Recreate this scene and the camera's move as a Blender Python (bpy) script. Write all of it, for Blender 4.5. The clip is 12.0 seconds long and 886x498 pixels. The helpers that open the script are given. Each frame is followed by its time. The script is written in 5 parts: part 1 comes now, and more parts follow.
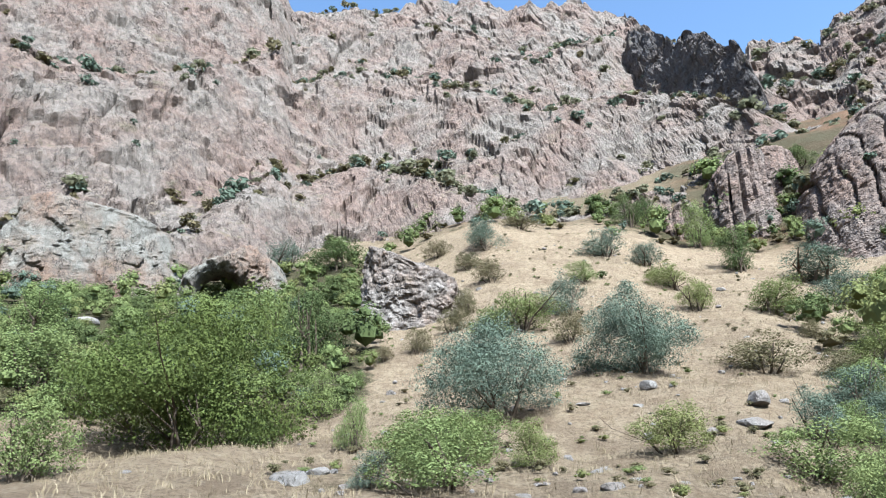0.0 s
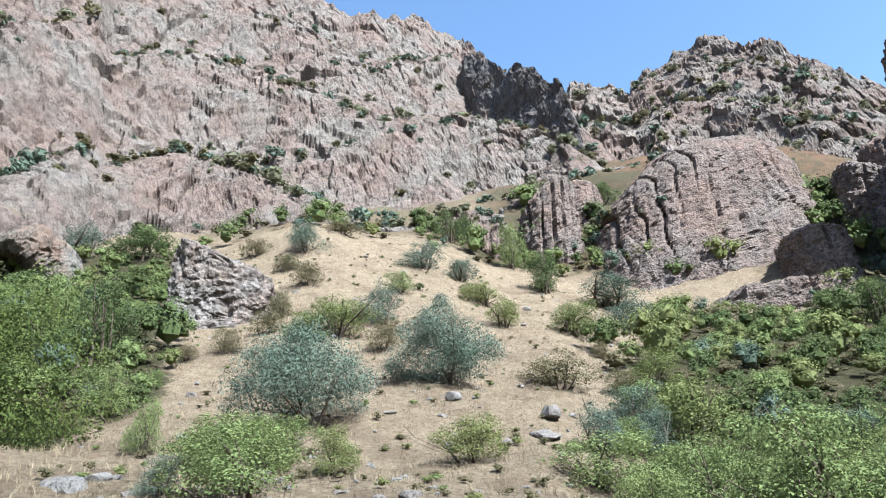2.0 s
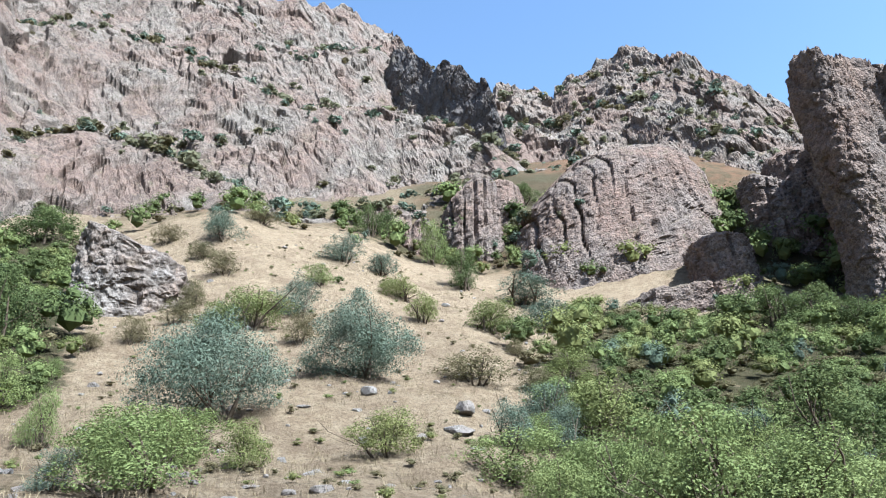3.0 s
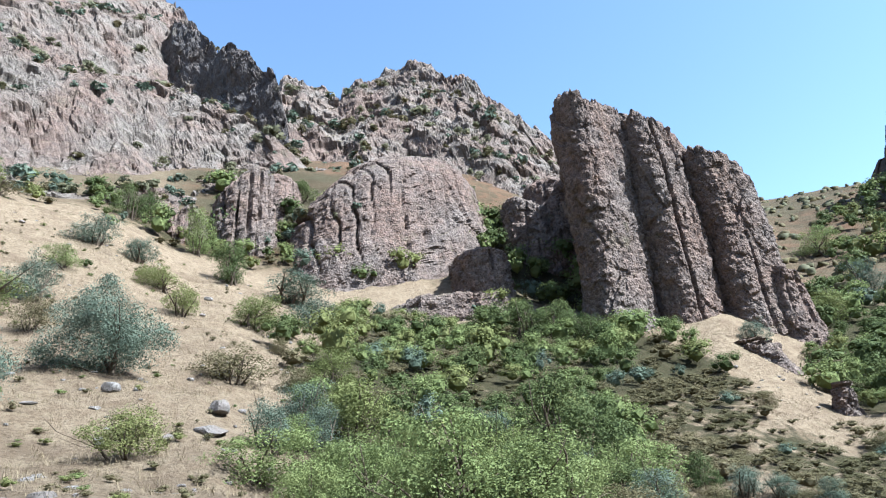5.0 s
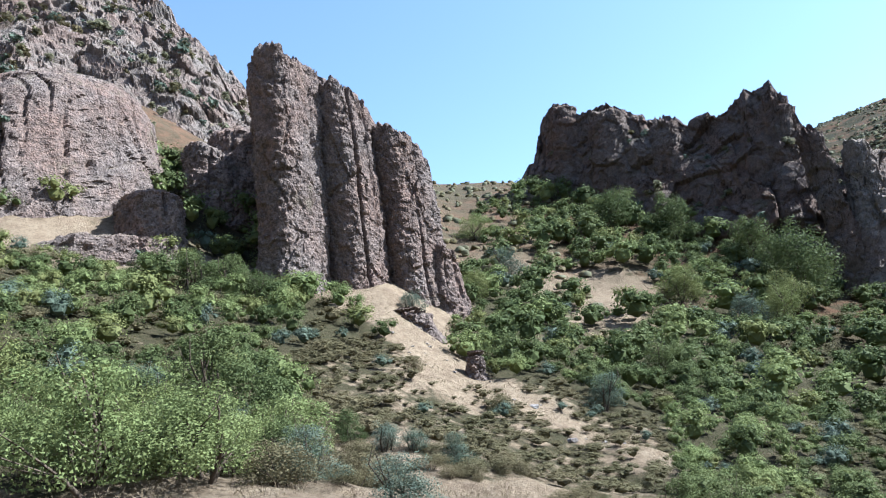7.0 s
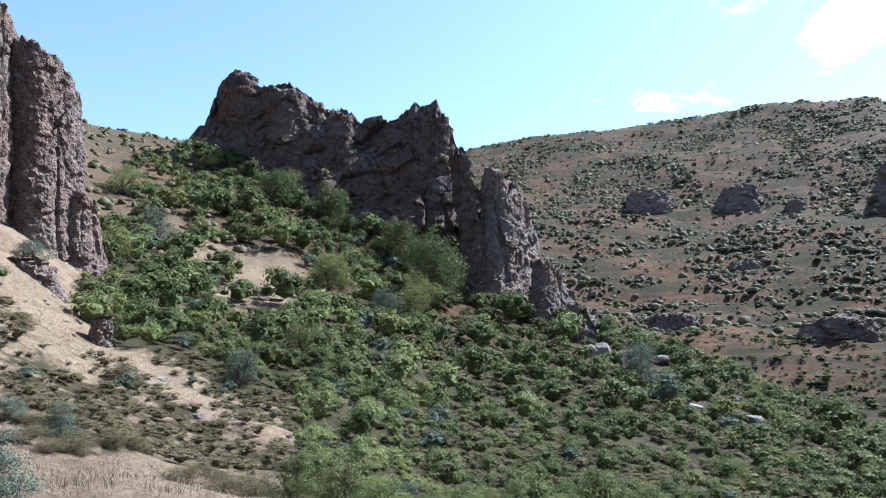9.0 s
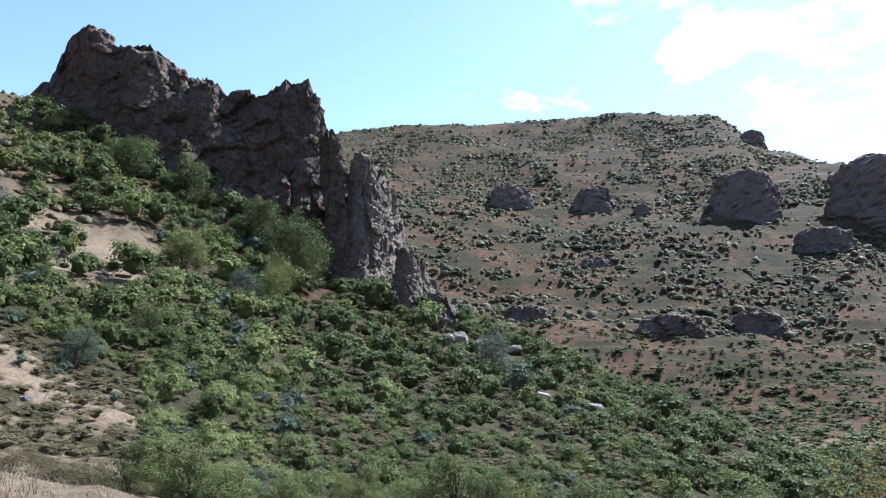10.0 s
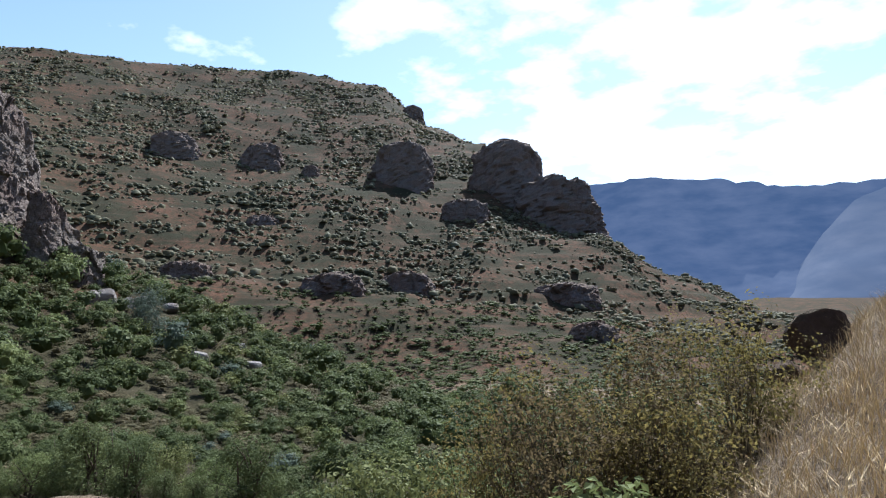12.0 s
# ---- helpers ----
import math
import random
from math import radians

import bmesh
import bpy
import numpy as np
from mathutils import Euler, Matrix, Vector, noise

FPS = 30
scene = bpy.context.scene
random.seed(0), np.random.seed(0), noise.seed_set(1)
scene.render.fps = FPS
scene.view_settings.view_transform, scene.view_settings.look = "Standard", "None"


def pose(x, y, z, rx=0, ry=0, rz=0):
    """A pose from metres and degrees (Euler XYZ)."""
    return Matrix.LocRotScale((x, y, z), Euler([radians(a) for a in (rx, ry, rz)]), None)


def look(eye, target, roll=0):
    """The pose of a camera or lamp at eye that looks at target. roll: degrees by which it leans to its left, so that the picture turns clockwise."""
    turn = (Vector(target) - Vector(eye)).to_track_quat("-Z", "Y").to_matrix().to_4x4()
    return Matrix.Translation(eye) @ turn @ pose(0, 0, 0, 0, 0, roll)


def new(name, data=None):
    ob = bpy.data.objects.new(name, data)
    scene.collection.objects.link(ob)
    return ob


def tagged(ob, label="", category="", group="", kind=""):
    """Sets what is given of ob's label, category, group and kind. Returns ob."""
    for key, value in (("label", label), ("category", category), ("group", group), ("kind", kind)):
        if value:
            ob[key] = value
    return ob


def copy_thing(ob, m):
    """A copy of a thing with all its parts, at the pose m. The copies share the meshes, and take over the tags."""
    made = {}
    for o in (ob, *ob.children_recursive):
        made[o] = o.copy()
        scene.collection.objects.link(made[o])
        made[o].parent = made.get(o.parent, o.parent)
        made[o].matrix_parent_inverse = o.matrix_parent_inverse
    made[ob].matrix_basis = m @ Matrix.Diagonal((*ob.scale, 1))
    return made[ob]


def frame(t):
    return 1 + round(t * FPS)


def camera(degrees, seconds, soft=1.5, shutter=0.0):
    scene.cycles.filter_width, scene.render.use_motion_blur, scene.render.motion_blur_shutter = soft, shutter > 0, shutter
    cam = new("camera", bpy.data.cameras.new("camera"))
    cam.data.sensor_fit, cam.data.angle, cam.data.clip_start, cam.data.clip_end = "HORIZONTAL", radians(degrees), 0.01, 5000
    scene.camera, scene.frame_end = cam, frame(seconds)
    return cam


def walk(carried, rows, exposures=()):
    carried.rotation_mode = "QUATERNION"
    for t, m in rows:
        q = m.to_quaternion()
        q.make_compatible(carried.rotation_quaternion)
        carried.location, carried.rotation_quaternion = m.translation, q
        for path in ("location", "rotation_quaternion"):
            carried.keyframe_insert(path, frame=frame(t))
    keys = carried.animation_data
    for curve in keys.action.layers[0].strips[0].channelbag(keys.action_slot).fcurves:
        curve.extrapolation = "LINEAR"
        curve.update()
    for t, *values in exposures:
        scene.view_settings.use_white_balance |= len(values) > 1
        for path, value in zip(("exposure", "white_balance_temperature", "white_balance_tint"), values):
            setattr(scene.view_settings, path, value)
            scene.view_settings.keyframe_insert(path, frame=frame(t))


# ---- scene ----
# ---------------------------------------------------------------- camera
# A phone held by somebody who stands on a hillside path and turns to the right.
EYE, ARM = 1.6, 0.12
cam = camera(64.5, 12.0, 1.15)
TURNS = [
    (0.0, 111.31, 2.70, 1.05),
    (0.5, 111.30, 2.63, -2.22),
    (1.0, 111.02, 3.13, -6.70),
    (1.5, 111.14, 2.88, -10.98),
    (2.0, 111.07, 3.19, -14.23),
    (2.5, 111.06, 3.47, -16.53),
    (3.0, 110.28, 3.47, -20.98),
    (5.0, 108.96, 4.91, -39.93),
    (5.5, 107.16, 4.56, -47.94),
    (6.0, 106.57, 5.10, -55.30),
    (6.5, 105.15, 5.65, -60.96),
    (8.5, 100.00, 1.36, -87.69),
    (9.0, 99.89, 1.49, -95.33),
    (9.5, 98.88, 1.50, -99.96),
    (10.0, 98.63, 0.19, -106.64),
    (10.5, 98.96, 0.91, -111.67),
    (11.0, 97.15, 0.88, -119.52),
    (11.5, 96.53, 1.02, -127.05),
    (12.0, 95.04, 0.62, -133.52),
]


def held(rx, ry, rz):
    a = radians(rz)
    return pose(-ARM * math.sin(a), ARM * math.cos(a) - ARM, EYE, rx, ry, rz)


walk(cam, [(t, held(rx, ry, rz)) for t, rx, ry, rz in TURNS],
     [(0.0, 1.98, 5650, 4), (5.0, 2.0, 5600, 5), (8.5, 1.90, 5560, 10), (10.5, 1.65, 5650, 11), (12.0, 1.30, 5800, 11)])

# ---------------------------------------------------------------- sun and sky
SUN_AZ, SUN_EL = 153.0, 50.0          # degrees clockwise from +y, and above the horizon


def aim(az, el):
    a, e = radians(az), radians(el)
    return Vector((math.sin(a) * math.cos(e), math.cos(a) * math.cos(e), math.sin(e)))


sun = new("sun", bpy.data.lights.new("sun", "SUN"))
sun.data.energy, sun.data.angle, sun.data.color = 5.0, radians(0.53), (1.0, 0.97, 0.93)
sun.matrix_world = look(aim(SUN_AZ, SUN_EL) * 300, (0, 0, 0))

world = bpy.data.worlds.new("sky")
scene.world = world
world.use_nodes = True


def sky_nodes():
    nt = world.node_tree
    nt.nodes.clear()
    N, L = nt.nodes.new, nt.links.new
    out, bg = N("ShaderNodeOutputWorld"), N("ShaderNodeBackground")
    sky = N("ShaderNodeTexSky")
    sky.sky_type, sky.sun_disc = "NISHITA", False
    sky.sun_elevation, sky.sun_rotation = radians(SUN_EL), radians(SUN_AZ)
    sky.altitude, sky.air_density, sky.dust_density, sky.ozone_density = 1400, 1.25, 1.4, 0.6
    co, noi, big = N("ShaderNodeTexCoord"), N("ShaderNodeTexNoise"), N("ShaderNodeTexNoise")
    sep = N("ShaderNodeSeparateXYZ")
    # clouds lie in a flat layer: the direction is spread out by its height
    flat = N("ShaderNodeVectorMath")
    flat.operation = "DIVIDE"
    lift = N("ShaderNodeMath")
    lift.operation, lift.inputs[1].default_value = "ADD", 0.18
    comb = N("ShaderNodeCombineXYZ")
    L(co.outputs["Generated"], sep.inputs[0])
    L(sep.outputs["Z"], lift.inputs[0])
    for k in range(3):
        L(lift.outputs[0], comb.inputs[k])
    L(co.outputs["Generated"], flat.inputs[0])
    L(comb.outputs[0], flat.inputs[1])
    for n, s, d in ((noi, 2.3, 7.0), (big, 0.8, 3.0)):
        n.inputs["Scale"].default_value, n.inputs["Detail"].default_value = s, d
        n.inputs["Roughness"].default_value = 0.56
        L(flat.outputs[0], n.inputs["Vector"])
    # more cloud towards the sun's quarter
    side = N("ShaderNodeVectorMath")
    side.operation = "DOT_PRODUCT"
    side.inputs[1].default_value = tuple(aim(158, 22))
    L(co.outputs["Generated"], side.inputs[0])
    bank = N("ShaderNodeMapRange")
    bank.inputs["From Min"].default_value, bank.inputs["From Max"].default_value = 0.55, 0.97
    bank.inputs["To Min"].default_value, bank.inputs["To Max"].default_value = -0.22, 0.075
    L(side.outputs["Value"], bank.inputs["Value"])
    mix = N("ShaderNodeMath")
    mix.operation = "ADD"
    L(noi.outputs[0], mix.inputs[0])
    L(bank.outputs[0], mix.inputs[1])
    ramp = N("ShaderNodeMapRange")
    ramp.inputs["From Min"].default_value, ramp.inputs["From Max"].default_value = 0.49, 0.62
    L(mix.outputs[0], ramp.inputs["Value"])
    cloud = N("ShaderNodeMixRGB")
    cloud.inputs[2].default_value = (8.0, 8.0, 8.2, 1)
    L(ramp.outputs[0], cloud.inputs[0])
    L(sky.outputs[0], cloud.inputs[1])
    L(cloud.outputs[0], bg.inputs[0])
    bg.inputs[1].default_value = 0.078
    L(bg.outputs[0], out.inputs[0])


sky_nodes()

# ---------------------------------------------------------------- noise, in numpy
def lattice(i, seed):
    h = (i[..., 0] * 374761393 + i[..., 1] * 668265263 + i[..., 2] * 2147483647 + seed * 1274126177) & 0xFFFFFFFF
    h = ((h ^ (h >> 13)) * 1274126177) & 0xFFFFFFFF
    h = ((h ^ (h >> 16)) * 2246822519) & 0xFFFFFFFF
    return ((h ^ (h >> 15)) & 0xFFFFFF) / float(0xFFFFFF)


def value_noise(p, seed=0):
    """Smooth noise from -1 to 1 at points p (n, 3)."""
    p = np.asarray(p, float)
    i = np.floor(p).astype(np.int64)
    f = p - i
    f = f * f * f * (f * (f * 6 - 15) + 10)
    total = np.zeros(p.shape[:-1])
    for dx in (0, 1):
        for dy in (0, 1):
            for dz in (0, 1):
                w = (f[..., 0] if dx else 1 - f[..., 0]) * (f[..., 1] if dy else 1 - f[..., 1]) * (f[..., 2] if dz else 1 - f[..., 2])
                total += w * lattice(i + np.array((dx, dy, dz)), seed)
    return total * 2 - 1


def fbm(p, octaves=4, seed=0, gain=0.5):
    total, amp = 0.0, 1.0
    p = np.asarray(p, float)
    for k in range(octaves):
        total = total + amp * value_noise(p, seed + k)
        p, amp = p * 2.03 + 7.1, amp * gain
    return total


def ridged(p, octaves=4, seed=0, gain=0.5):
    total, amp = 0.0, 1.0
    p = np.asarray(p, float)
    for k in range(octaves):
        total = total + amp * (1 - 2 * np.abs(value_noise(p, seed + k)))
        p, amp = p * 2.03 + 3.7, amp * gain
    return total


def cells(p, seed=0):
    """Worley noise: distance to the nearest and second seed, and the nearest one's own random number."""
    p = np.asarray(p, float)
    base = np.floor(p).astype(np.int64)
    f1, f2, who = np.full(p.shape[:-1], 9.0), np.full(p.shape[:-1], 9.0), np.zeros(p.shape[:-1])
    for dx in (-1, 0, 1):
        for dy in (-1, 0, 1):
            for dz in (-1, 0, 1):
                c = base + np.array((dx, dy, dz))
                q = c + np.stack([lattice(c, seed + k) for k in (11, 23, 37)], -1)
                d = np.sqrt(((q - p) ** 2).sum(-1))
                near = d < f1
                f2 = np.where(near, f1, np.minimum(f2, d))
                who = np.where(near, lattice(c, seed + 51), who)
                f1 = np.where(near, d, f1)
    return f1, f2, who


def blocks(p, seed=0):
    """Broken rock: each cell is one flat tilted face. Returns its height and how near the next crack is."""
    p = np.asarray(p, float)
    base = np.floor(p).astype(np.int64)
    f1, f2, face = np.full(p.shape[:-1], 9.0), np.full(p.shape[:-1], 9.0), np.zeros(p.shape[:-1])
    for dx in (-1, 0, 1):
        for dy in (-1, 0, 1):
            for dz in (-1, 0, 1):
                c = base + np.array((dx, dy, dz))
                way = p - c - np.stack([lattice(c, seed + k) for k in (11, 23, 37)], -1)
                d = np.sqrt((way ** 2).sum(-1))
                tilt = np.stack([lattice(c, seed + k) for k in (61, 67, 71)], -1) - 0.5
                own = 0.5 * (lattice(c, seed + 51) - 0.5) + 1.5 * (way * tilt).sum(-1)
                near = d < f1
                f2 = np.where(near, f1, np.minimum(f2, d))
                face = np.where(near, own, face)
                f1 = np.where(near, d, f1)
    return face, f2 - f1


def smooth(a, b, x):
    t = np.clip((np.asarray(x, float) - a) / (b - a), 0, 1)
    return t * t * (3 - 2 * t)


# ---------------------------------------------------------------- meshes
def mesh_of(name, verts, faces, material, soft=False, extra=()):
    """A mesh from numpy arrays: verts (n, 3), faces (m, 3 or 4)."""
    verts, faces = np.asarray(verts, np.float32), np.asarray(faces, np.int32)
    k = faces.shape[1]
    me = bpy.data.meshes.new(name)
    me.vertices.add(len(verts))
    me.vertices.foreach_set("co", verts.ravel())
    me.loops.add(faces.size)
    me.loops.foreach_set("vertex_index", faces.ravel())
    me.polygons.add(len(faces))
    me.polygons.foreach_set("loop_start", np.arange(0, faces.size, k, dtype=np.int32))
    me.polygons.foreach_set("use_smooth", np.full(len(faces), soft, dtype=bool))
    for key, values in extra:
        me.attributes.new(key, "FLOAT", "POINT").data.foreach_set("value", np.asarray(values, np.float32))
    me.update(calc_edges=True)
    me.validate()
    me.materials.append(material)
    return me


def grid_faces(nu, nv, wrap=False):
    i, j = np.meshgrid(np.arange(nu if wrap else nu - 1), np.arange(nv - 1), indexing="ij")
    a, b = i * nv + j, ((i + 1) % nu) * nv + j
    return np.stack([a, b, b + 1, a + 1], -1).reshape(-1, 4)


def polar(az, r):
    a = np.radians(az)
    return np.stack([r * np.sin(a), r * np.cos(a)], -1)


def part(name, me, parent, label=""):
    ob = new(name, me)
    ob.parent = parent
    return tagged(ob, label) if label else ob

# ---------------------------------------------------------------- materials
def material(name, rough=0.9):
    m = bpy.data.materials.new(name)
    m.use_nodes = True
    nt = m.node_tree
    b = nt.nodes["Principled BSDF"]
    b.inputs["Roughness"].default_value = rough
    b.inputs["Specular IOR Level"].default_value = 0.04
    return m, nt, b


def noise_of(nt, scale, detail=4.0, rough=0.55, stretch=None):
    n = nt.nodes.new("ShaderNodeTexNoise")
    n.inputs["Scale"].default_value, n.inputs["Detail"].default_value, n.inputs["Roughness"].default_value = scale, detail, rough
    g = nt.nodes.new("ShaderNodeNewGeometry")
    if stretch:
        mp = nt.nodes.new("ShaderNodeMapping")
        mp.inputs["Scale"].default_value = stretch
        nt.links.new(g.outputs["Position"], mp.inputs[0])
        nt.links.new(mp.outputs[0], n.inputs["Vector"])
    else:
        nt.links.new(g.outputs["Position"], n.inputs["Vector"])
    return n.outputs[0]


def ranged(nt, value, a, b, lo=0.0, hi=1.0):
    n = nt.nodes.new("ShaderNodeMapRange")
    for key, v in (("From Min", a), ("From Max", b), ("To Min", lo), ("To Max", hi)):
        n.inputs[key].default_value = v
    nt.links.new(value, n.inputs["Value"])
    return n.outputs[0]


def blend(nt, fac, one, two, kind="MIX"):
    n = nt.nodes.new("ShaderNodeMixRGB")
    n.blend_type = kind
    for slot, v in ((0, fac), (1, one), (2, two)):
        if isinstance(v, (tuple, float, int)):
            n.inputs[slot].default_value = (*v, 1) if isinstance(v, tuple) else v
        else:
            nt.links.new(v, n.inputs[slot])
    return n.outputs[0]


def bump(nt, b, height, strength, distance):
    n = nt.nodes.new("ShaderNodeBump")
    n.inputs["Strength"].default_value, n.inputs["Distance"].default_value = strength, distance
    nt.links.new(height, n.inputs["Height"])
    nt.links.new(n.outputs[0], b.inputs["Normal"])


def rock_material(name, pale, pink, dark, scale=1.0, pebbles=0.0, lichen=(0.11, 0.11, 0.072), lichen_at=0.60, soil=0.0, streak=0.35):
    m, nt, b = material(name, 0.92)
    patch = ranged(nt, noise_of(nt, 0.11 * scale, 7, 0.65), 0.40, 0.60)
    col = blend(nt, patch, pale, pink)
    grain = ranged(nt, noise_of(nt, 0.9 * scale, 10, 0.78), 0.34, 0.66)
    col = blend(nt, ranged(nt, grain, 0.0, 0.8, 0.75, 0.0), col, dark)
    run = ranged(nt, noise_of(nt, 0.5 * scale, 5, 0.6, (1, 1, streak)), 0.55, 0.72, 0.0, 0.40)
    col = blend(nt, run, col, dark)
    moss = ranged(nt, noise_of(nt, 0.22 * scale, 6, 0.65), lichen_at, lichen_at + 0.12, 0.0, 0.6)
    col = blend(nt, moss, col, lichen)
    speck = ranged(nt, noise_of(nt, 2.4 * scale, 7, 0.8), 0.54, 0.66, 0.0, 0.55)
    col = blend(nt, speck, col, tuple(c * 0.8 for c in dark))
    seam = ranged(nt, noise_of(nt, 0.42 * scale, 5, 0.6, (1.3, 1.3, 0.3 + 0.7 * streak)), 0.484, 0.5, 0.0, 1.0)
    seam_off = ranged(nt, noise_of(nt, 0.42 * scale, 5, 0.6, (1.3, 1.3, 0.3 + 0.7 * streak)), 0.5, 0.516, 1.0, 0.0)
    crack = blend(nt, 1.0, seam, seam_off, "MULTIPLY")
    crack = blend(nt, 1.0, crack, ranged(nt, noise_of(nt, 0.16 * scale, 3, 0.5), 0.45, 0.6), "MULTIPLY")
    col = blend(nt, crack, col, tuple(c * 0.45 for c in dark))
    height = blend(nt, crack, grain, (0.0, 0.0, 0.0))
    if soil:
        geo, sep = nt.nodes.new("ShaderNodeNewGeometry"), nt.nodes.new("ShaderNodeSeparateXYZ")
        nt.links.new(geo.outputs["Normal"], sep.inputs[0])
        level = nt.nodes.new("ShaderNodeMath")
        level.operation = "ADD"
        nt.links.new(sep.outputs["Z"], level.inputs[0])
        nt.links.new(ranged(nt, noise_of(nt, 0.25 * scale, 6, 0.7), 0.3, 0.7, -0.35, 0.35), level.inputs[1])
        earth = blend(nt, ranged(nt, noise_of(nt, 0.7 * scale, 6, 0.7), 0.40, 0.60), (0.19, 0.145, 0.10), (0.085, 0.082, 0.048))
        col = blend(nt, ranged(nt, level.outputs[0], 0.66, 0.92, 0.0, soil), col, earth)
    if pebbles:
        v = nt.nodes.new("ShaderNodeTexVoronoi")
        v.inputs["Scale"].default_value = pebbles
        g = nt.nodes.new("ShaderNodeNewGeometry")
        nt.links.new(g.outputs["Position"], v.inputs["Vector"])
        bw = nt.nodes.new("ShaderNodeRGBToBW")
        nt.links.new(v.outputs["Color"], bw.inputs[0])
        tone = ranged(nt, bw.outputs[0], 0.42, 0.8, 0.0, 0.55)
        col = blend(nt, tone, col, tuple(c * 0.62 for c in dark))
        chip = nt.nodes.new("ShaderNodeTexVoronoi")
        chip.inputs["Scale"].default_value = pebbles * 2.4
        nt.links.new(g.outputs["Position"], chip.inputs["Vector"])
        pale_bits = nt.nodes.new("ShaderNodeRGBToBW")
        nt.links.new(chip.outputs["Color"], pale_bits.inputs[0])
        col = blend(nt, ranged(nt, pale_bits.outputs[0], 0.64, 0.85, 0.0, 0.28), col, tuple(min(0.7, c * 1.2) for c in pale))
        stone = ranged(nt, v.outputs["Distance"], 0.0, 0.55, 1.0, 0.0)
        height = blend(nt, 0.6, height, stone)
    nt.links.new(col, b.inputs["Base Color"])
    bump(nt, b, height, 0.9, 0.35 / scale)
    return m


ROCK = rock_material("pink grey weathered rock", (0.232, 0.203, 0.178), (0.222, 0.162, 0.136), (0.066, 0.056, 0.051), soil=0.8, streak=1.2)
ROCK_PALE = rock_material("pale washed rock", (0.239, 0.228, 0.201), (0.217, 0.146, 0.109), (0.095, 0.085, 0.077), 1.6)
# dark rock of its own, deepened further to carry the wall's shade
ROCK_BASALT_SHADED = rock_material("columnar rock, colour deepened for shade", (0.135, 0.128, 0.128), (0.15, 0.125, 0.112), (0.055, 0.05, 0.05), 1.1)
CONGLOMERATE = rock_material("pebbly conglomerate", (0.191, 0.159, 0.142), (0.196, 0.135, 0.109), (0.074, 0.061, 0.056), 1.2, 3.6, soil=0.55)
PEBBLY = rock_material("pale pebbly conglomerate", (0.212, 0.191, 0.175), (0.191, 0.133, 0.103), (0.090, 0.077, 0.069), 1.6, 3.0)
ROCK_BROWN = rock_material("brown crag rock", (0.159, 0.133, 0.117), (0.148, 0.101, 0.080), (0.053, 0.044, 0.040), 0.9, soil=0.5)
STONE = rock_material("loose field stone", (0.265, 0.254, 0.239), (0.223, 0.196, 0.180), (0.122, 0.111, 0.101), 5.0)


def ground_material():
    m, nt, b = material("dry grass and soil", 0.95)
    straw = blend(nt, ranged(nt, noise_of(nt, 1.7, 9, 0.78), 0.38, 0.60), (0.239, 0.191, 0.133), (0.159, 0.119, 0.080))
    straw = blend(nt, ranged(nt, noise_of(nt, 0.35, 5, 0.6), 0.50, 0.66, 0.0, 0.75), straw, (0.125, 0.093, 0.064))
    straw = blend(nt, ranged(nt, noise_of(nt, 6.5, 7, 0.75), 0.48, 0.62, 0.0, 0.8), straw, (0.090, 0.066, 0.045))
    straw = blend(nt, ranged(nt, noise_of(nt, 3.1, 8, 0.8), 0.56, 0.68, 0.0, 0.7), straw, (0.228, 0.191, 0.143))
    # low growth, darkened so that gaps between the shrubs read as shade
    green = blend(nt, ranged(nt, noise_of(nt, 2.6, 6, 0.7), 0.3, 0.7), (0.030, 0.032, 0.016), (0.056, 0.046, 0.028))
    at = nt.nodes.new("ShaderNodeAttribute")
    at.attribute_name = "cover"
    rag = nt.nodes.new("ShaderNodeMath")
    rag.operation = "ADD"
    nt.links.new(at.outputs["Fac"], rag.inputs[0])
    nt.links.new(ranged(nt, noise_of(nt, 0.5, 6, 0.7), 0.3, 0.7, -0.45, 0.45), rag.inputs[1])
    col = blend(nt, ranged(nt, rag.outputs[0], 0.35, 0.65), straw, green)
    heath = blend(nt, ranged(nt, noise_of(nt, 0.025, 6, 0.65), 0.44, 0.56), (0.030, 0.025, 0.014), (0.088, 0.046, 0.028))
    heath = blend(nt, ranged(nt, noise_of(nt, 0.30, 5, 0.7), 0.42, 0.58, 0.0, 0.75), heath, (0.024, 0.027, 0.015))
    track = noise_of(nt, 0.014, 5, 0.62, (1, 1, 21))                   # growth in bands along the contours
    heath = blend(nt, ranged(nt, track, 0.50, 0.60, 0.0, 0.5), heath, (0.024, 0.027, 0.015))
    heath = blend(nt, ranged(nt, track, 0.45, 0.36, 0.0, 0.5), heath, (0.078, 0.050, 0.034))
    far = nt.nodes.new("ShaderNodeAttribute")
    far.attribute_name = "heath"
    col = blend(nt, far.outputs["Fac"], col, heath)
    nt.links.new(col, b.inputs["Base Color"])
    bump(nt, b, noise_of(nt, 4.0, 9, 0.8), 1.0, 0.22)
    return m


GROUND = ground_material()


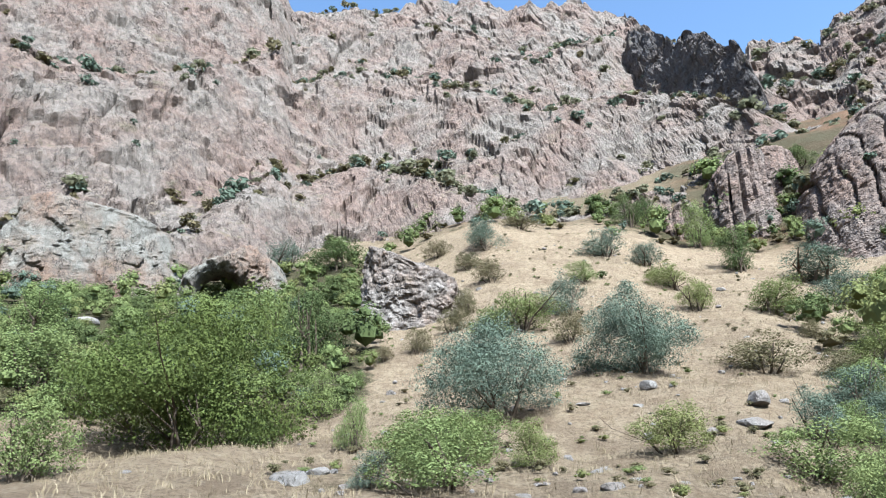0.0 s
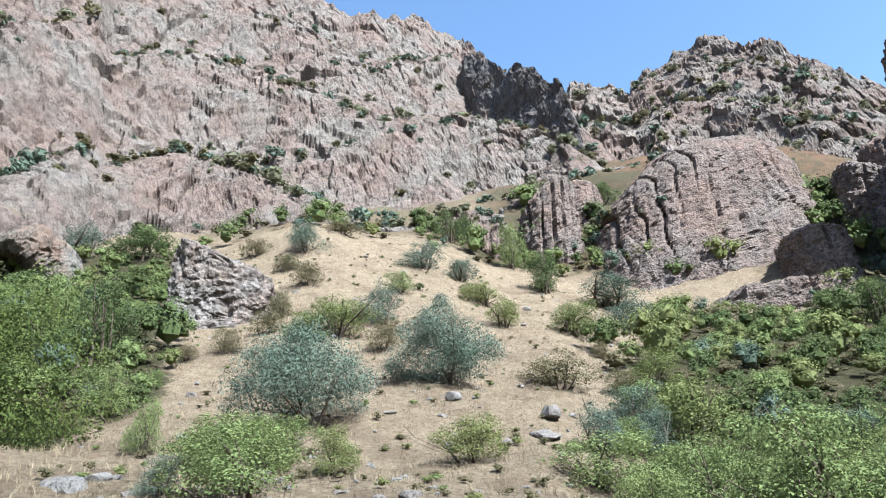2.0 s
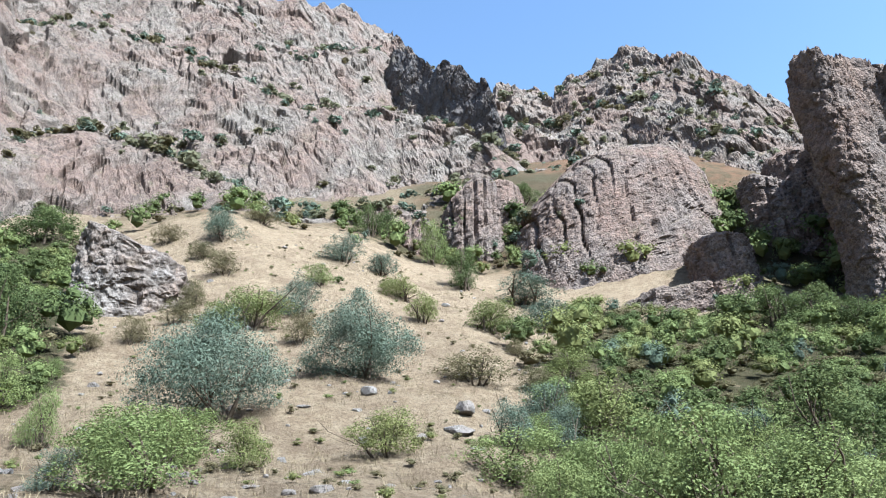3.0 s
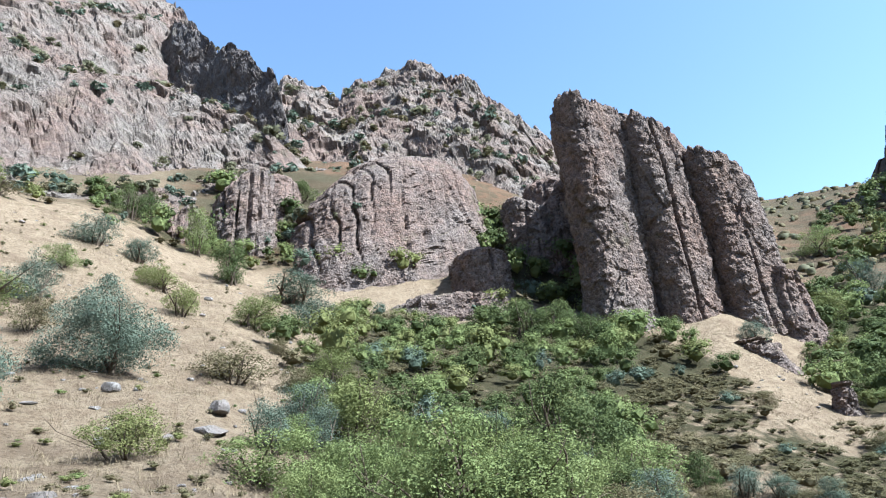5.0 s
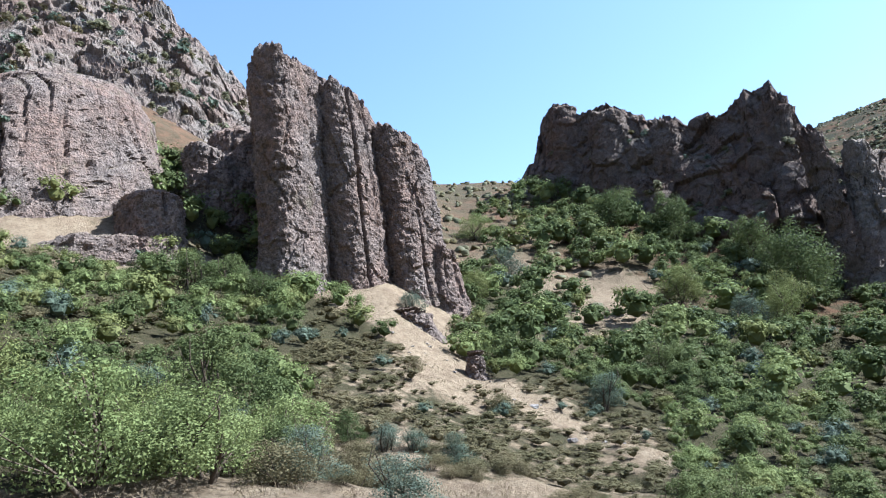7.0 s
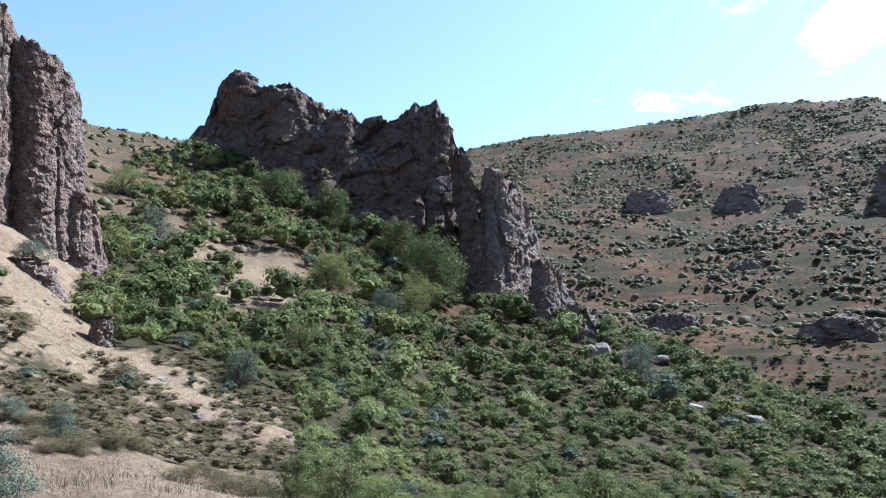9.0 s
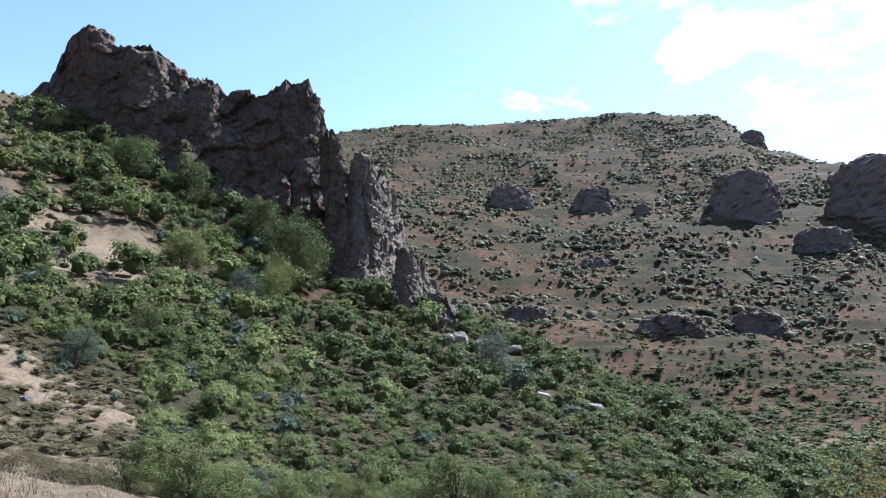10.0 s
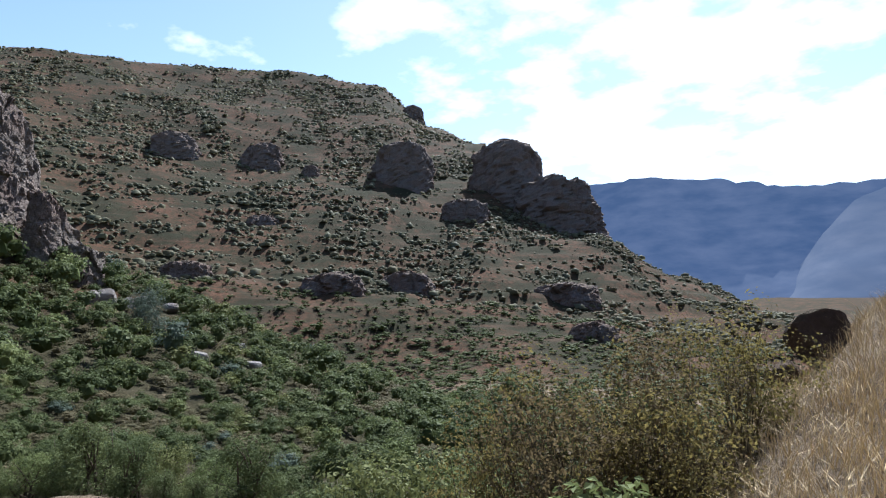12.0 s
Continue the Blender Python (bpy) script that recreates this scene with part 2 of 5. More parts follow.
def leaf_material(name, base, other, through_light=0.30):
    m, nt, b = material(name, 0.6)
    info, geo = nt.nodes.new("ShaderNodeObjectInfo"), nt.nodes.new("ShaderNodeNewGeometry")
    both = nt.nodes.new("ShaderNodeMath")
    both.operation = "ADD"
    nt.links.new(ranged(nt, noise_of(nt, 0.16, 2), 0.3, 0.7, 0.0, 0.9), both.inputs[0])
    nt.links.new(ranged(nt, info.outputs["Random"], 0, 1, 0.0, 0.6), both.inputs[1])
    col = blend(nt, ranged(nt, both.outputs[0], 0.2, 1.2), base, other)
    hsv = nt.nodes.new("ShaderNodeHueSaturation")
    nt.links.new(ranged(nt, geo.outputs["Random Per Island"], 0, 1, 0.85, 1.14), hsv.inputs["Value"])
    nt.links.new(col, hsv.inputs["Color"])
    nt.links.new(hsv.outputs[0], b.inputs["Base Color"])
    tr, mx = nt.nodes.new("ShaderNodeBsdfTranslucent"), nt.nodes.new("ShaderNodeMixShader")
    nt.links.new(hsv.outputs[0], tr.inputs[0])
    mx.inputs[0].default_value = through_light
    nt.links.new(b.outputs[0], mx.inputs[1])
    nt.links.new(tr.outputs[0], mx.inputs[2])
    nt.links.new(mx.outputs[0], nt.nodes["Material Output"].inputs[0])
    return m


LEAF_GREEN = leaf_material("green leaves", (0.114, 0.147, 0.056), (0.158, 0.184, 0.072))
LEAF_TREE = leaf_material("deep green tree leaves", (0.054, 0.078, 0.023), (0.084, 0.102, 0.030))
LEAF_DARK = leaf_material("dark green leaves", (0.062, 0.084, 0.034), (0.100, 0.120, 0.048))
LEAF_YELLOW = leaf_material("yellow green leaves", (0.115, 0.138, 0.050), (0.150, 0.160, 0.062))
LEAF_GREY = leaf_material("silver green leaves", (0.106, 0.133, 0.101), (0.080, 0.106, 0.077), 0.2)
LEAF_OLD = leaf_material("yellowing small leaves", (0.127, 0.117, 0.037), (0.159, 0.127, 0.048), 0.5)
LEAF_TWIG = leaf_material("brownish small leaves", (0.095, 0.077, 0.037), (0.122, 0.093, 0.048), 0.45)
LEAF_HEATH = leaf_material("low hillside scrub leaves", (0.135, 0.142, 0.092), (0.175, 0.17, 0.108), 0.45)
LEAF_DRY = leaf_material("dry olive leaves", (0.138, 0.114, 0.066), (0.101, 0.095, 0.050))


def bark_material():
    m, nt, b = material("bark", 0.95)
    nt.links.new(blend(nt, noise_of(nt, 9, 5), (0.042, 0.032, 0.024), (0.106, 0.085, 0.064)), b.inputs["Base Color"])
    bump(nt, b, noise_of(nt, 30, 5), 0.6, 0.02)
    return m


BARK = bark_material()


def straw_material(name, one, two):
    m, nt, b = material(name, 0.8)
    geo = nt.nodes.new("ShaderNodeNewGeometry")
    nt.links.new(blend(nt, geo.outputs["Random Per Island"], one, two), b.inputs["Base Color"])
    return m


STRAW = straw_material("dry grass stalks", (0.42, 0.32, 0.18), (0.62, 0.50, 0.31))
STRAW_DULL = straw_material("dull dry tufts", (0.143, 0.111, 0.069), (0.233, 0.191, 0.127))


# Haze is painted: a bluish glow over a nearly black base.
def haze_glow_material(name, low, high):
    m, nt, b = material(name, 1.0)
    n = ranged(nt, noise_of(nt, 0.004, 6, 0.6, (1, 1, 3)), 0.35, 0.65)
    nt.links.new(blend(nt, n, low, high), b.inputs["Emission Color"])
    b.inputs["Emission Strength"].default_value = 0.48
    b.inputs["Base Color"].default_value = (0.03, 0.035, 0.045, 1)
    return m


HAZE_GLOW = haze_glow_material("far plateau, haze painted as glow", (0.055, 0.095, 0.19), (0.10, 0.14, 0.24))
# Sun on the spur is painted too, as a paler glow.
HAZE_GLOW_SUNLIT = haze_glow_material("far slope, haze and sun painted as glow", (0.078, 0.118, 0.205), (0.118, 0.155, 0.24))

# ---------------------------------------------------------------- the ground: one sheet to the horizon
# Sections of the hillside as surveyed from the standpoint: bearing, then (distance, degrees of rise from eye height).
SECTIONS = {}


def section(az, *rows):
    SECTIONS[az] = rows


section(-180, (3, -14), (10, 6), (30, 14), (80, 18), (200, 20), (500, 17), (1500, 6), (4900, 2))
section(-120, (3, -20), (10, 3), (30, 10), (80, 16), (200, 20), (500, 17), (1500, 6), (4900, 2))
section(-60, (3, -27), (10, -4), (18, 2), (30, 6), (50, 11), (85, 16), (140, 24), (500, 22), (1500, 8), (4900, 2))
section(-38, (3, -27), (8, -7), (18, 2.5), (27, 6), (45, 11.5), (78, 16.5), (130, 24), (500, 22), (1500, 8), (4900, 2))
section(-20, (3, -28), (8, -8), (15, 1.5), (27, 5.6), (45, 11), (74, 16.6), (92, 20), (140, 26), (500, 24), (1500, 8), (4900, 2))
section(-7, (3, -28), (8, -8), (15, 1), (22, 5), (34, 9.5), (46, 14), (60, 17), (75, 19.5), (95, 22), (140, 26), (500, 25), (1500, 8), (4900, 2))
section(4, (3, -28), (8, -9), (15, 0.5), (26, 7), (35, 11), (46, 15.5), (60, 19.8), (72, 22.9), (80, 23), (95, 23.6), (110, 25), (150, 27), (500, 25), (1500, 8), (4900, 2))
section(12, (3, -28), (8, -10), (15, 0.3), (22, 4), (32, 9.8), (45, 14.8), (58, 18.6), (72, 21.6), (80, 21.6), (95, 23), (110, 25), (150, 27), (500, 24), (1500, 8), (4900, 2))
section(22, (3, -28), (8, -11), (15, -2), (23, 5), (32, 9), (45, 13), (60, 16), (75, 17.8), (90, 20), (110, 25), (150, 28), (500, 23), (1500, 8), (4900, 2))
section(31, (3, -28), (8, -12), (15, -4), (22, 0.5), (35, 7.5), (50, 11.8), (65, 14), (78, 15.8), (95, 21), (115, 25.5), (150, 27.5), (500, 23), (1500, 8), (4900, 2))
section(42, (3, -28), (8, -13), (15, -5), (25, -0.5), (40, 6), (55, 9.8), (68, 12), (76, 14.5), (95, 20), (115, 24.5), (150, 26.5), (500, 22), (1500, 8), (4900, 2))
section(54, (3, -28), (8, -14), (15, -7), (25, -2.5), (40, 3), (55, 7.5), (68, 9.8), (85, 12.5), (110, 19), (150, 22.5), (250, 22), (500, 20), (1500, 6), (4900, 2))
section(62, (3, -28), (8, -15), (15, -9), (25, -5), (40, 0.5), (55, 5), (68, 8.8), (85, 12), (110, 15.5), (150, 19), (220, 19.5), (500, 17), (1500, 6), (4900, 2))
section(70, (3, -28), (8, -16), (15, -10.5), (25, -7), (40, -2), (55, 1.5), (70, 4.5), (95, 9.5), (130, 14.5), (170, 17.3), (215, 18.4), (300, 17), (500, 14), (1500, 5), (4900, 1))
section(80, (3, -28), (8, -17), (15, -12), (25, -9), (40, -5), (60, -0.5), (80, 3.6), (110, 9), (140, 13.8), (165, 16.8), (220, 17.5), (400, 14), (1500, 5), (4900, 1))
section(90, (3, -29), (8, -18), (15, -13), (25, -10.5), (45, -6.5), (70, -1.5), (100, 4), (130, 9.5), (150, 12.5), (200, 13), (400, 12), (1500, 5), (4900, 1))
section(98, (3, -29), (8, -19), (15, -14), (25, -12), (45, -8.5), (70, -4), (100, 1.5), (128, 5.5), (145, 7.5), (190, 6), (350, 6), (700, 14), (1050, 17.9), (1600, 12), (4900, 2))
section(106, (3, -29), (8, -20), (15, -15), (25, -13), (45, -10), (70, -6), (100, -1.5), (125, 2.4), (145, 4), (180, 0), (280, -1), (450, 5), (700, 13), (1000, 18), (1060, 18.6), (1600, 13), (4900, 2))
section(114, (3, -29), (8, -20), (15, -16), (25, -14), (45, -11), (70, -7.5), (100, -3), (125, -0.2), (140, 0.4), (175, -5), (260, -4), (450, 4.5), (700, 12.5), (1000, 17.8), (1080, 19.0), (1600, 13), (4900, 2))
section(121, (3, -28), (8, -20), (15, -17), (25, -15), (50, -12), (80, -7.5), (115, -3.8), (135, -3), (170, -8), (260, -5.5), (450, 4), (700, 12), (1000, 17.5), (1090, 19.2), (1600, 13), (4900, 2))
section(128, (3, -28), (8, -21), (15, -18), (25, -16), (60, -12), (100, -7.5), (130, -5.5), (180, -9), (260, -6), (450, 3.2), (700, 11.5), (950, 16.5), (1050, 18.6), (1600, 12), (4900, 2))
section(133, (3, -27), (8, -21), (15, -18), (25, -16.5), (60, -13), (120, -8.5), (180, -8), (280, -4), (450, 2.5), (700, 10.5), (900, 14.3), (980, 14.8), (1600, 9), (4900, 2))
section(137, (3, -26), (7, -20), (12, -19), (25, -17), (60, -13.5), (130, -9), (250, -5), (400, 1.2), (550, 6.5), (700, 10.2), (820, 12.6), (900, 13.2), (1000, 12.6), (1600, 6), (4900, 2))
section(140, (3, -26), (7, -19), (12, -19), (25, -17), (60, -14), (130, -9), (250, -5), (400, 0.5), (550, 5.5), (680, 8.8), (780, 10.4), (860, 10.6), (1600, 5), (4900, 2))
section(146, (3, -26), (7, -18), (12, -18), (25, -16.5), (60, -14), (130, -9), (250, -5.5), (400, -0.5), (520, 3.5), (600, 5.8), (680, 5.8), (1000, 1), (1800, -2), (4900, 0.5))
section(152, (3, -26), (6, -16.5), (12, -14), (25, -16), (60, -14), (130, -9.5), (250, -6), (400, -2), (520, 0.8), (600, 2.2), (680, 1.8), (1000, -3), (1800, -2.5), (4900, 0.5))
section(159, (3, -25), (5, -15), (8, -8), (12, -5.6), (17, -7), (30, -14), (60, -14), (130, -10), (250, -7), (400, -3.5), (550, -0.7), (650, -0.6), (900, -4), (1800, -2.5), (3000, 0.2), (4900, 1.0))
section(166, (3, -24), (5, -13), (8, -5.0), (12, -0.6), (17, 0.4), (30, -6), (60, -10), (130, -10), (250, -8), (450, -4), (900, -5), (1800, -2.5), (3000, 0.2), (4900, 1.0))
section(174, (3, -20), (6, -4), (10, 2), (16, 5), (30, 6), (60, 4), (130, 2), (300, 0), (900, -3), (1800, -2), (3000, 0.5), (4900, 1.0))
section(180, (3, -14), (10, 6), (30, 14), (80, 18), (200, 20), (500, 17), (1500, 6), (4900, 2))

RINGS = np.concatenate([np.geomspace(1.0, 12, 40, endpoint=False), np.geomspace(12, 240, 230, endpoint=False),
                        np.geomspace(240, 1250, 110, endpoint=False), np.geomspace(1250, 4900, 22)])


def section_heights():
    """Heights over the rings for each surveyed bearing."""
    table = []
    for az in sorted(SECTIONS):
        r = np.array([0.0] + [q[0] for q in SECTIONS[az]])
        z = np.array([0.0] + [EYE + q[0] * math.tan(radians(q[1])) for q in SECTIONS[az]])
        table.append(np.interp(RINGS, r, z))
    t = np.array(table)
    for _ in range(3):                                    # round off the kinks
        t[:, 1:-1] = 0.25 * t[:, :-2] + 0.5 * t[:, 1:-1] + 0.25 * t[:, 2:]
    return np.array(sorted(SECTIONS), float), t


BEARINGS, HEIGHTS = section_heights()


def ground_z(az, r):
    """Height of the ground at a bearing and a distance."""
    az, r = np.asarray(az, float), np.asarray(r, float)
    az = (az + 180) % 360 - 180
    i = np.clip(np.searchsorted(BEARINGS, az, "right") - 1, 0, len(BEARINGS) - 2)
    f = (az - BEARINGS[i]) / (BEARINGS[i + 1] - BEARINGS[i])
    f = 0.35 * f + 0.65 * f * f * (3 - 2 * f)
    k = np.clip(np.searchsorted(RINGS, r, "right") - 1, 0, len(RINGS) - 2)
    g = np.clip((r - RINGS[k]) / (RINGS[k + 1] - RINGS[k]), 0, 1)
    za = HEIGHTS[i, k] * (1 - g) + HEIGHTS[i, k + 1] * g
    zb = HEIGHTS[i + 1, k] * (1 - g) + HEIGHTS[i + 1, k + 1] * g
    z = za * (1 - f) + zb * f
    xy = polar(az, r)
    p = np.concatenate([xy, np.zeros(xy.shape[:-1] + (1,))], -1)
    far = smooth(150, 500, r)
    z = z + smooth(4, 20, r) * (0.45 * fbm(p / 7.0, 3, 5) + 0.12 * fbm(p / 1.6, 3, 9)) * (1 - far)
    z = z + far * (5.0 * fbm(p / 95.0, 3, 15) + 1.6 * ridged(p / 28.0, 3, 16)) * (1 - smooth(1500, 2500, r) * 0.7)
    z = z + far * 1.1 * np.sin(z * 0.8 + 1.5 * fbm(p / 60.0, 2, 17))          # sheep tracks along the contours
    return z + smooth(1.5, 5, r) * 0.04 * fbm(p / 0.6, 3, 21) * (1 - smooth(10, 30, r))


def spot(az, r):
    x, y = polar(az, r)
    return Vector((float(x), float(y), float(ground_z(az, r))))


# ---------------------------------------------------------------- how thickly shrubs grow
def thicket(az, r):
    """0 to 1: cover of shrubs on the slope round the standpoint."""
    az, r = np.asarray(az, float), np.asarray(r, float)
    p = np.concatenate([polar(az, r), np.zeros(np.shape(az) + (1,))], -1)
    rag = 0.22 * fbm(p / 9.0, 3, 77)
    left = smooth(-4, -10, az - 8 * smooth(30, 18, r)) * smooth(29, 34, r + 4 * rag) * smooth(88, 76, r)
    mid = smooth(26, 33, az + 2 * smooth(35, 20, r) - 4 * smooth(40, 60, r)) * smooth(15, 20, r) * smooth(72, 64, r - 6 * smooth(40, 46, az) + 8 * smooth(56, 60, az)) * smooth(68, 60, az)
    right = smooth(66, 72, az) * smooth(36, 46, r) * smooth(185, 150, r)
    apron = smooth(60, 66, az) * smooth(23, 28, r) * smooth(52, 44, r) * smooth(112, 104, az) * 1.1
    upper = np.exp(-((r - np.interp(az, [62, 64, 70, 79, 83], [69, 64.5, 59, 46, 42])) / 4.4) ** 2) * smooth(60, 63, az) * smooth(86, 82, az)
    lower = np.exp(-((r - np.interp(az, [72, 88], [27, 29.5])) / 1.8) ** 2) * smooth(68, 73, az) * smooth(92, 87, az)
    path = upper + lower
    bare = np.exp(-((az - 81) / 5.5) ** 2 - ((r - 105) / 17) ** 2)
    saddle = smooth(80, 71, az) * smooth(92, 116, r)
    low = smooth(104, 112, az) * smooth(20, 28, r) * smooth(160, 145, r) * smooth(170, 158, az)
    shelf = 0.62 * smooth(14, 24, az) * smooth(58, 50, az) * smooth(76, 84, r) * smooth(135, 122, r)
    under = 0.38 * smooth(-10, 2, az) * smooth(22, 16, az) * smooth(80, 86, r) * smooth(115, 105, r)
    d = np.maximum.reduce([left, mid, right, low, shelf, under, apron]) + rag
    return np.clip(d - path - 1.1 * bare - 0.95 * saddle, 0, 1)


def build_ground():
    az = np.concatenate([np.arange(-180, -45, 3.0), np.arange(-45, 175, 0.65), np.arange(175, 180, 2.5)])
    A, Rr = np.meshgrid(az, RINGS, indexing="ij")
    z = ground_z(A, Rr)
    xy = polar(A, Rr)
    verts = np.concatenate([xy, z[..., None]], -1).reshape(-1, 3)
    far = smooth(170, 260, Rr)
    p = np.concatenate([xy / 60.0, np.zeros(A.shape + (1,))], -1)
    # follows the thickets, so the painted shade lies under them
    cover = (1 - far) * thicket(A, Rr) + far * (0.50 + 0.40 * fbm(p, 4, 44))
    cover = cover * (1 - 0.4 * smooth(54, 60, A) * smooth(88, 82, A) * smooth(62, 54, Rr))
    heath = np.maximum(far, 0.75 * smooth(90, 120, Rr) * smooth(58, 66, A) * smooth(120, 110, A))
    heath = np.maximum(heath, 0.8 * smooth(15, 22, A) * smooth(60, 54, A) * smooth(78, 88, Rr))
    heath = np.maximum(heath, 0.5 * smooth(-12, 0, A) * smooth(22, 16, A) * smooth(82, 90, Rr))
    heath = heath * (1 - 0.6 * np.exp(-((A - 81) / 6.0) ** 2 - ((Rr - 105) / 18) ** 2))
    heath = np.concatenate([heath.ravel(), [0]])
    faces = grid_faces(len(az), len(RINGS), wrap=True)
    n = len(RINGS)
    verts = np.concatenate([verts, [[0, 0, 0]]])
    cover = np.concatenate([cover.ravel(), [0]])
    hub = np.array([[len(verts) - 1, i * n, ((i + 1) % len(az)) * n] for i in range(len(az))])
    tri = np.concatenate([faces[:, [0, 1, 2]], faces[:, [0, 2, 3]], hub[:, [0, 2, 1]]])[:, ::-1]
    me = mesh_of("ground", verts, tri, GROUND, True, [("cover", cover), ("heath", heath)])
    tagged(new("ground", me), "dry straw-coloured hillside with soil, low green growth and shade painted under thickets", "ground", kind="structure")


build_ground()


# ---------------------------------------------------------------- rock masses
LEDGES = {}


def crags(p, size, amp, seed):
    """Broken rock relief at points p: buttresses, blocks, facets and grit."""
    warp = p + 0.10 * size * np.stack([value_noise(p / size, seed + k) for k in (1, 2, 3)], -1)
    big, gap = blocks(warp / size * np.array((1, 1, 0.8)), seed)
    mid, slit = blocks(warp / (size * 0.40), seed + 5)
    fine, _ = blocks(p / (size * 0.16), seed + 6)
    tall = p / (size * 2.2) * np.array((1, 1, 0.8))
    crack = np.minimum(gap, 0.10) + 0.5 * np.minimum(slit, 0.10)
    return amp * (0.95 * big + 0.50 * ridged(tall, 2, seed + 9) + 1.9 * (crack - 0.12) + 0.62 * mid + 0.26 * fine)


def remember(key, grid):
    """Where a rock face has level places on which shrubs can root."""
    a, b = grid[2:, 1:-1] - grid[:-2, 1:-1], grid[1:-1, 2:] - grid[1:-1, :-2]
    n = np.cross(a, b)
    n /= np.linalg.norm(n, axis=-1)[..., None] + 1e-9
    spots = grid[1:-1, 1:-1].reshape(-1, 3)
    n = n.reshape(-1, 3)
    way = np.sign((n[:, :2] * -spots[:, :2]).sum(-1).mean())
    LEDGES[key] = (spots, way * n[:, 2])


def escarpment(name, label, mat, bearings, base, top, nu, nv, size, amp, seed, steps=0.0, sink=6.0, lean=0.0, teeth=0.0, key="", lift=0.28):
    """A long rock face. base and top: functions of the bearing that give (distance, height); the mass is closed behind."""
    az = np.linspace(bearings[0], bearings[1], nu)
    b, t = np.array([base(a) for a in az]), np.array([top(a) for a in az])
    t[:, 1] -= 0.35 * amp
    v = np.concatenate([np.linspace(0, 1, nv), [1.03, 1.12, 1.3, 1.5]])
    A = np.repeat(az[:, None], len(v), 1)
    V = np.repeat(v[None], nu, 0)
    front = np.clip(V, 0, 1)
    rise = front + steps * np.sin(front * 6 * math.pi + 1.5 * np.sin(np.radians(A * 9))) / (6 * math.pi)
    run = np.power(front, 1.0 + lean)
    Rr = b[:, :1] + (t[:, :1] - b[:, :1]) * run
    Z = (b[:, 1:] - sink) + (t[:, 1:] - b[:, 1:] + sink) * rise
    back = np.clip(V - 1, 0, 1)
    width = np.maximum(8.0, 0.35 * (t[:, 1:] - b[:, 1:]))
    Rr = Rr + width * 3.0 * back
    Z = Z - (t[:, 1:] - b[:, 1:] + 2 * sink) * smooth(0.12, 0.5, back) * 1.0
    xy = polar(A, Rr)
    P = np.concatenate([xy, Z[..., None]], -1)
    d = crags(P, size, amp, seed)
    out = polar(A, np.ones_like(Rr)) * -1
    fade = np.minimum(1, (nu * 0.5 - np.abs(np.arange(nu) - (nu - 1) / 2)) / (nu * 0.04))[:, None]
    P[..., :2] += out * (d * fade)[..., None] * (0.93 - 0.3 * lift)
    P[..., 2] += d * lift * fade + teeth * ridged(np.stack([A * 0.55, A * 0, A * 0 + seed], -1), 4, seed) * smooth(0.75, 1.0, V) * (V < 1.2)
    P[:, :, 0] += 0.35 * amp * value_noise(P / size, seed + 3)
    remember(key, P[:, :int(nv * 0.88)])
    me = mesh_of(name, P.reshape(-1, 3), grid_faces(nu, len(v))[:, ::-1], mat)
    return tagged(new(name, me), label, "cliff", kind="structure")


def lerp(table):
    xs, ys = [q[0] for q in table], [q[1] for q in table]
    return lambda a: float(np.interp(a, xs, ys))


def up(r, deg):
    return EYE + r * math.tan(radians(deg))


def main_cliff():
    far = lerp([(-62, 150), (-20, 150), (-14, 160), (0, 172), (10, 168), (18.5, 180), (27.5, 136), (31, 134)])
    peak = lerp([(-62, 38), (-35, 43), (-15, 43), (-13.5, 39.8), (-7, 40.6), (0, 40.8), (8, 38.6), (12, 38.2), (16.4, 37.8), (20, 36.2), (23, 35.0), (27, 32.2), (29, 30), (31, 27)])
    foot = lerp([(-62, 86), (-30, 78), (-14, 82), (-7, 88), (4, 88), (12, 89), (20, 94), (31, 112)])
    escarpment("cliff", "high broken cliff of pink-grey weathered rock above the slope", ROCK, (-62, 31),
               lambda a: (foot(a), float(ground_z(a, foot(a)))), lambda a: (far(a), up(far(a), peak(a))),
               640, 260, 8.0, 1.75, 3, steps=0.85, teeth=1.6, key="main", lift=0.5)


def upper_peaks():
    far = lerp([(27, 168), (40, 165), (52, 150), (66, 175)])
    peak = lerp([(26, 29), (28.2, 33), (31.6, 32.6), (33.3, 31.8), (34.8, 33.2), (40, 33.6), (44, 32.4), (48, 30.2), (51.5, 26.8), (56, 23.5), (64, 19)])
    foot = lerp([(26, 106), (34, 112), (40, 116), (52, 112), (64, 160)])
    escarpment("cliff", "jagged rock peaks above a grassy shelf", ROCK, (26, 64),
               lambda a: (foot(a), float(ground_z(a, foot(a)))), lambda a: (far(a), up(far(a), peak(a))),
               360, 130, 9.0, 2.3, 13, steps=0.4, teeth=1.4, key="peaks", lift=0.5)


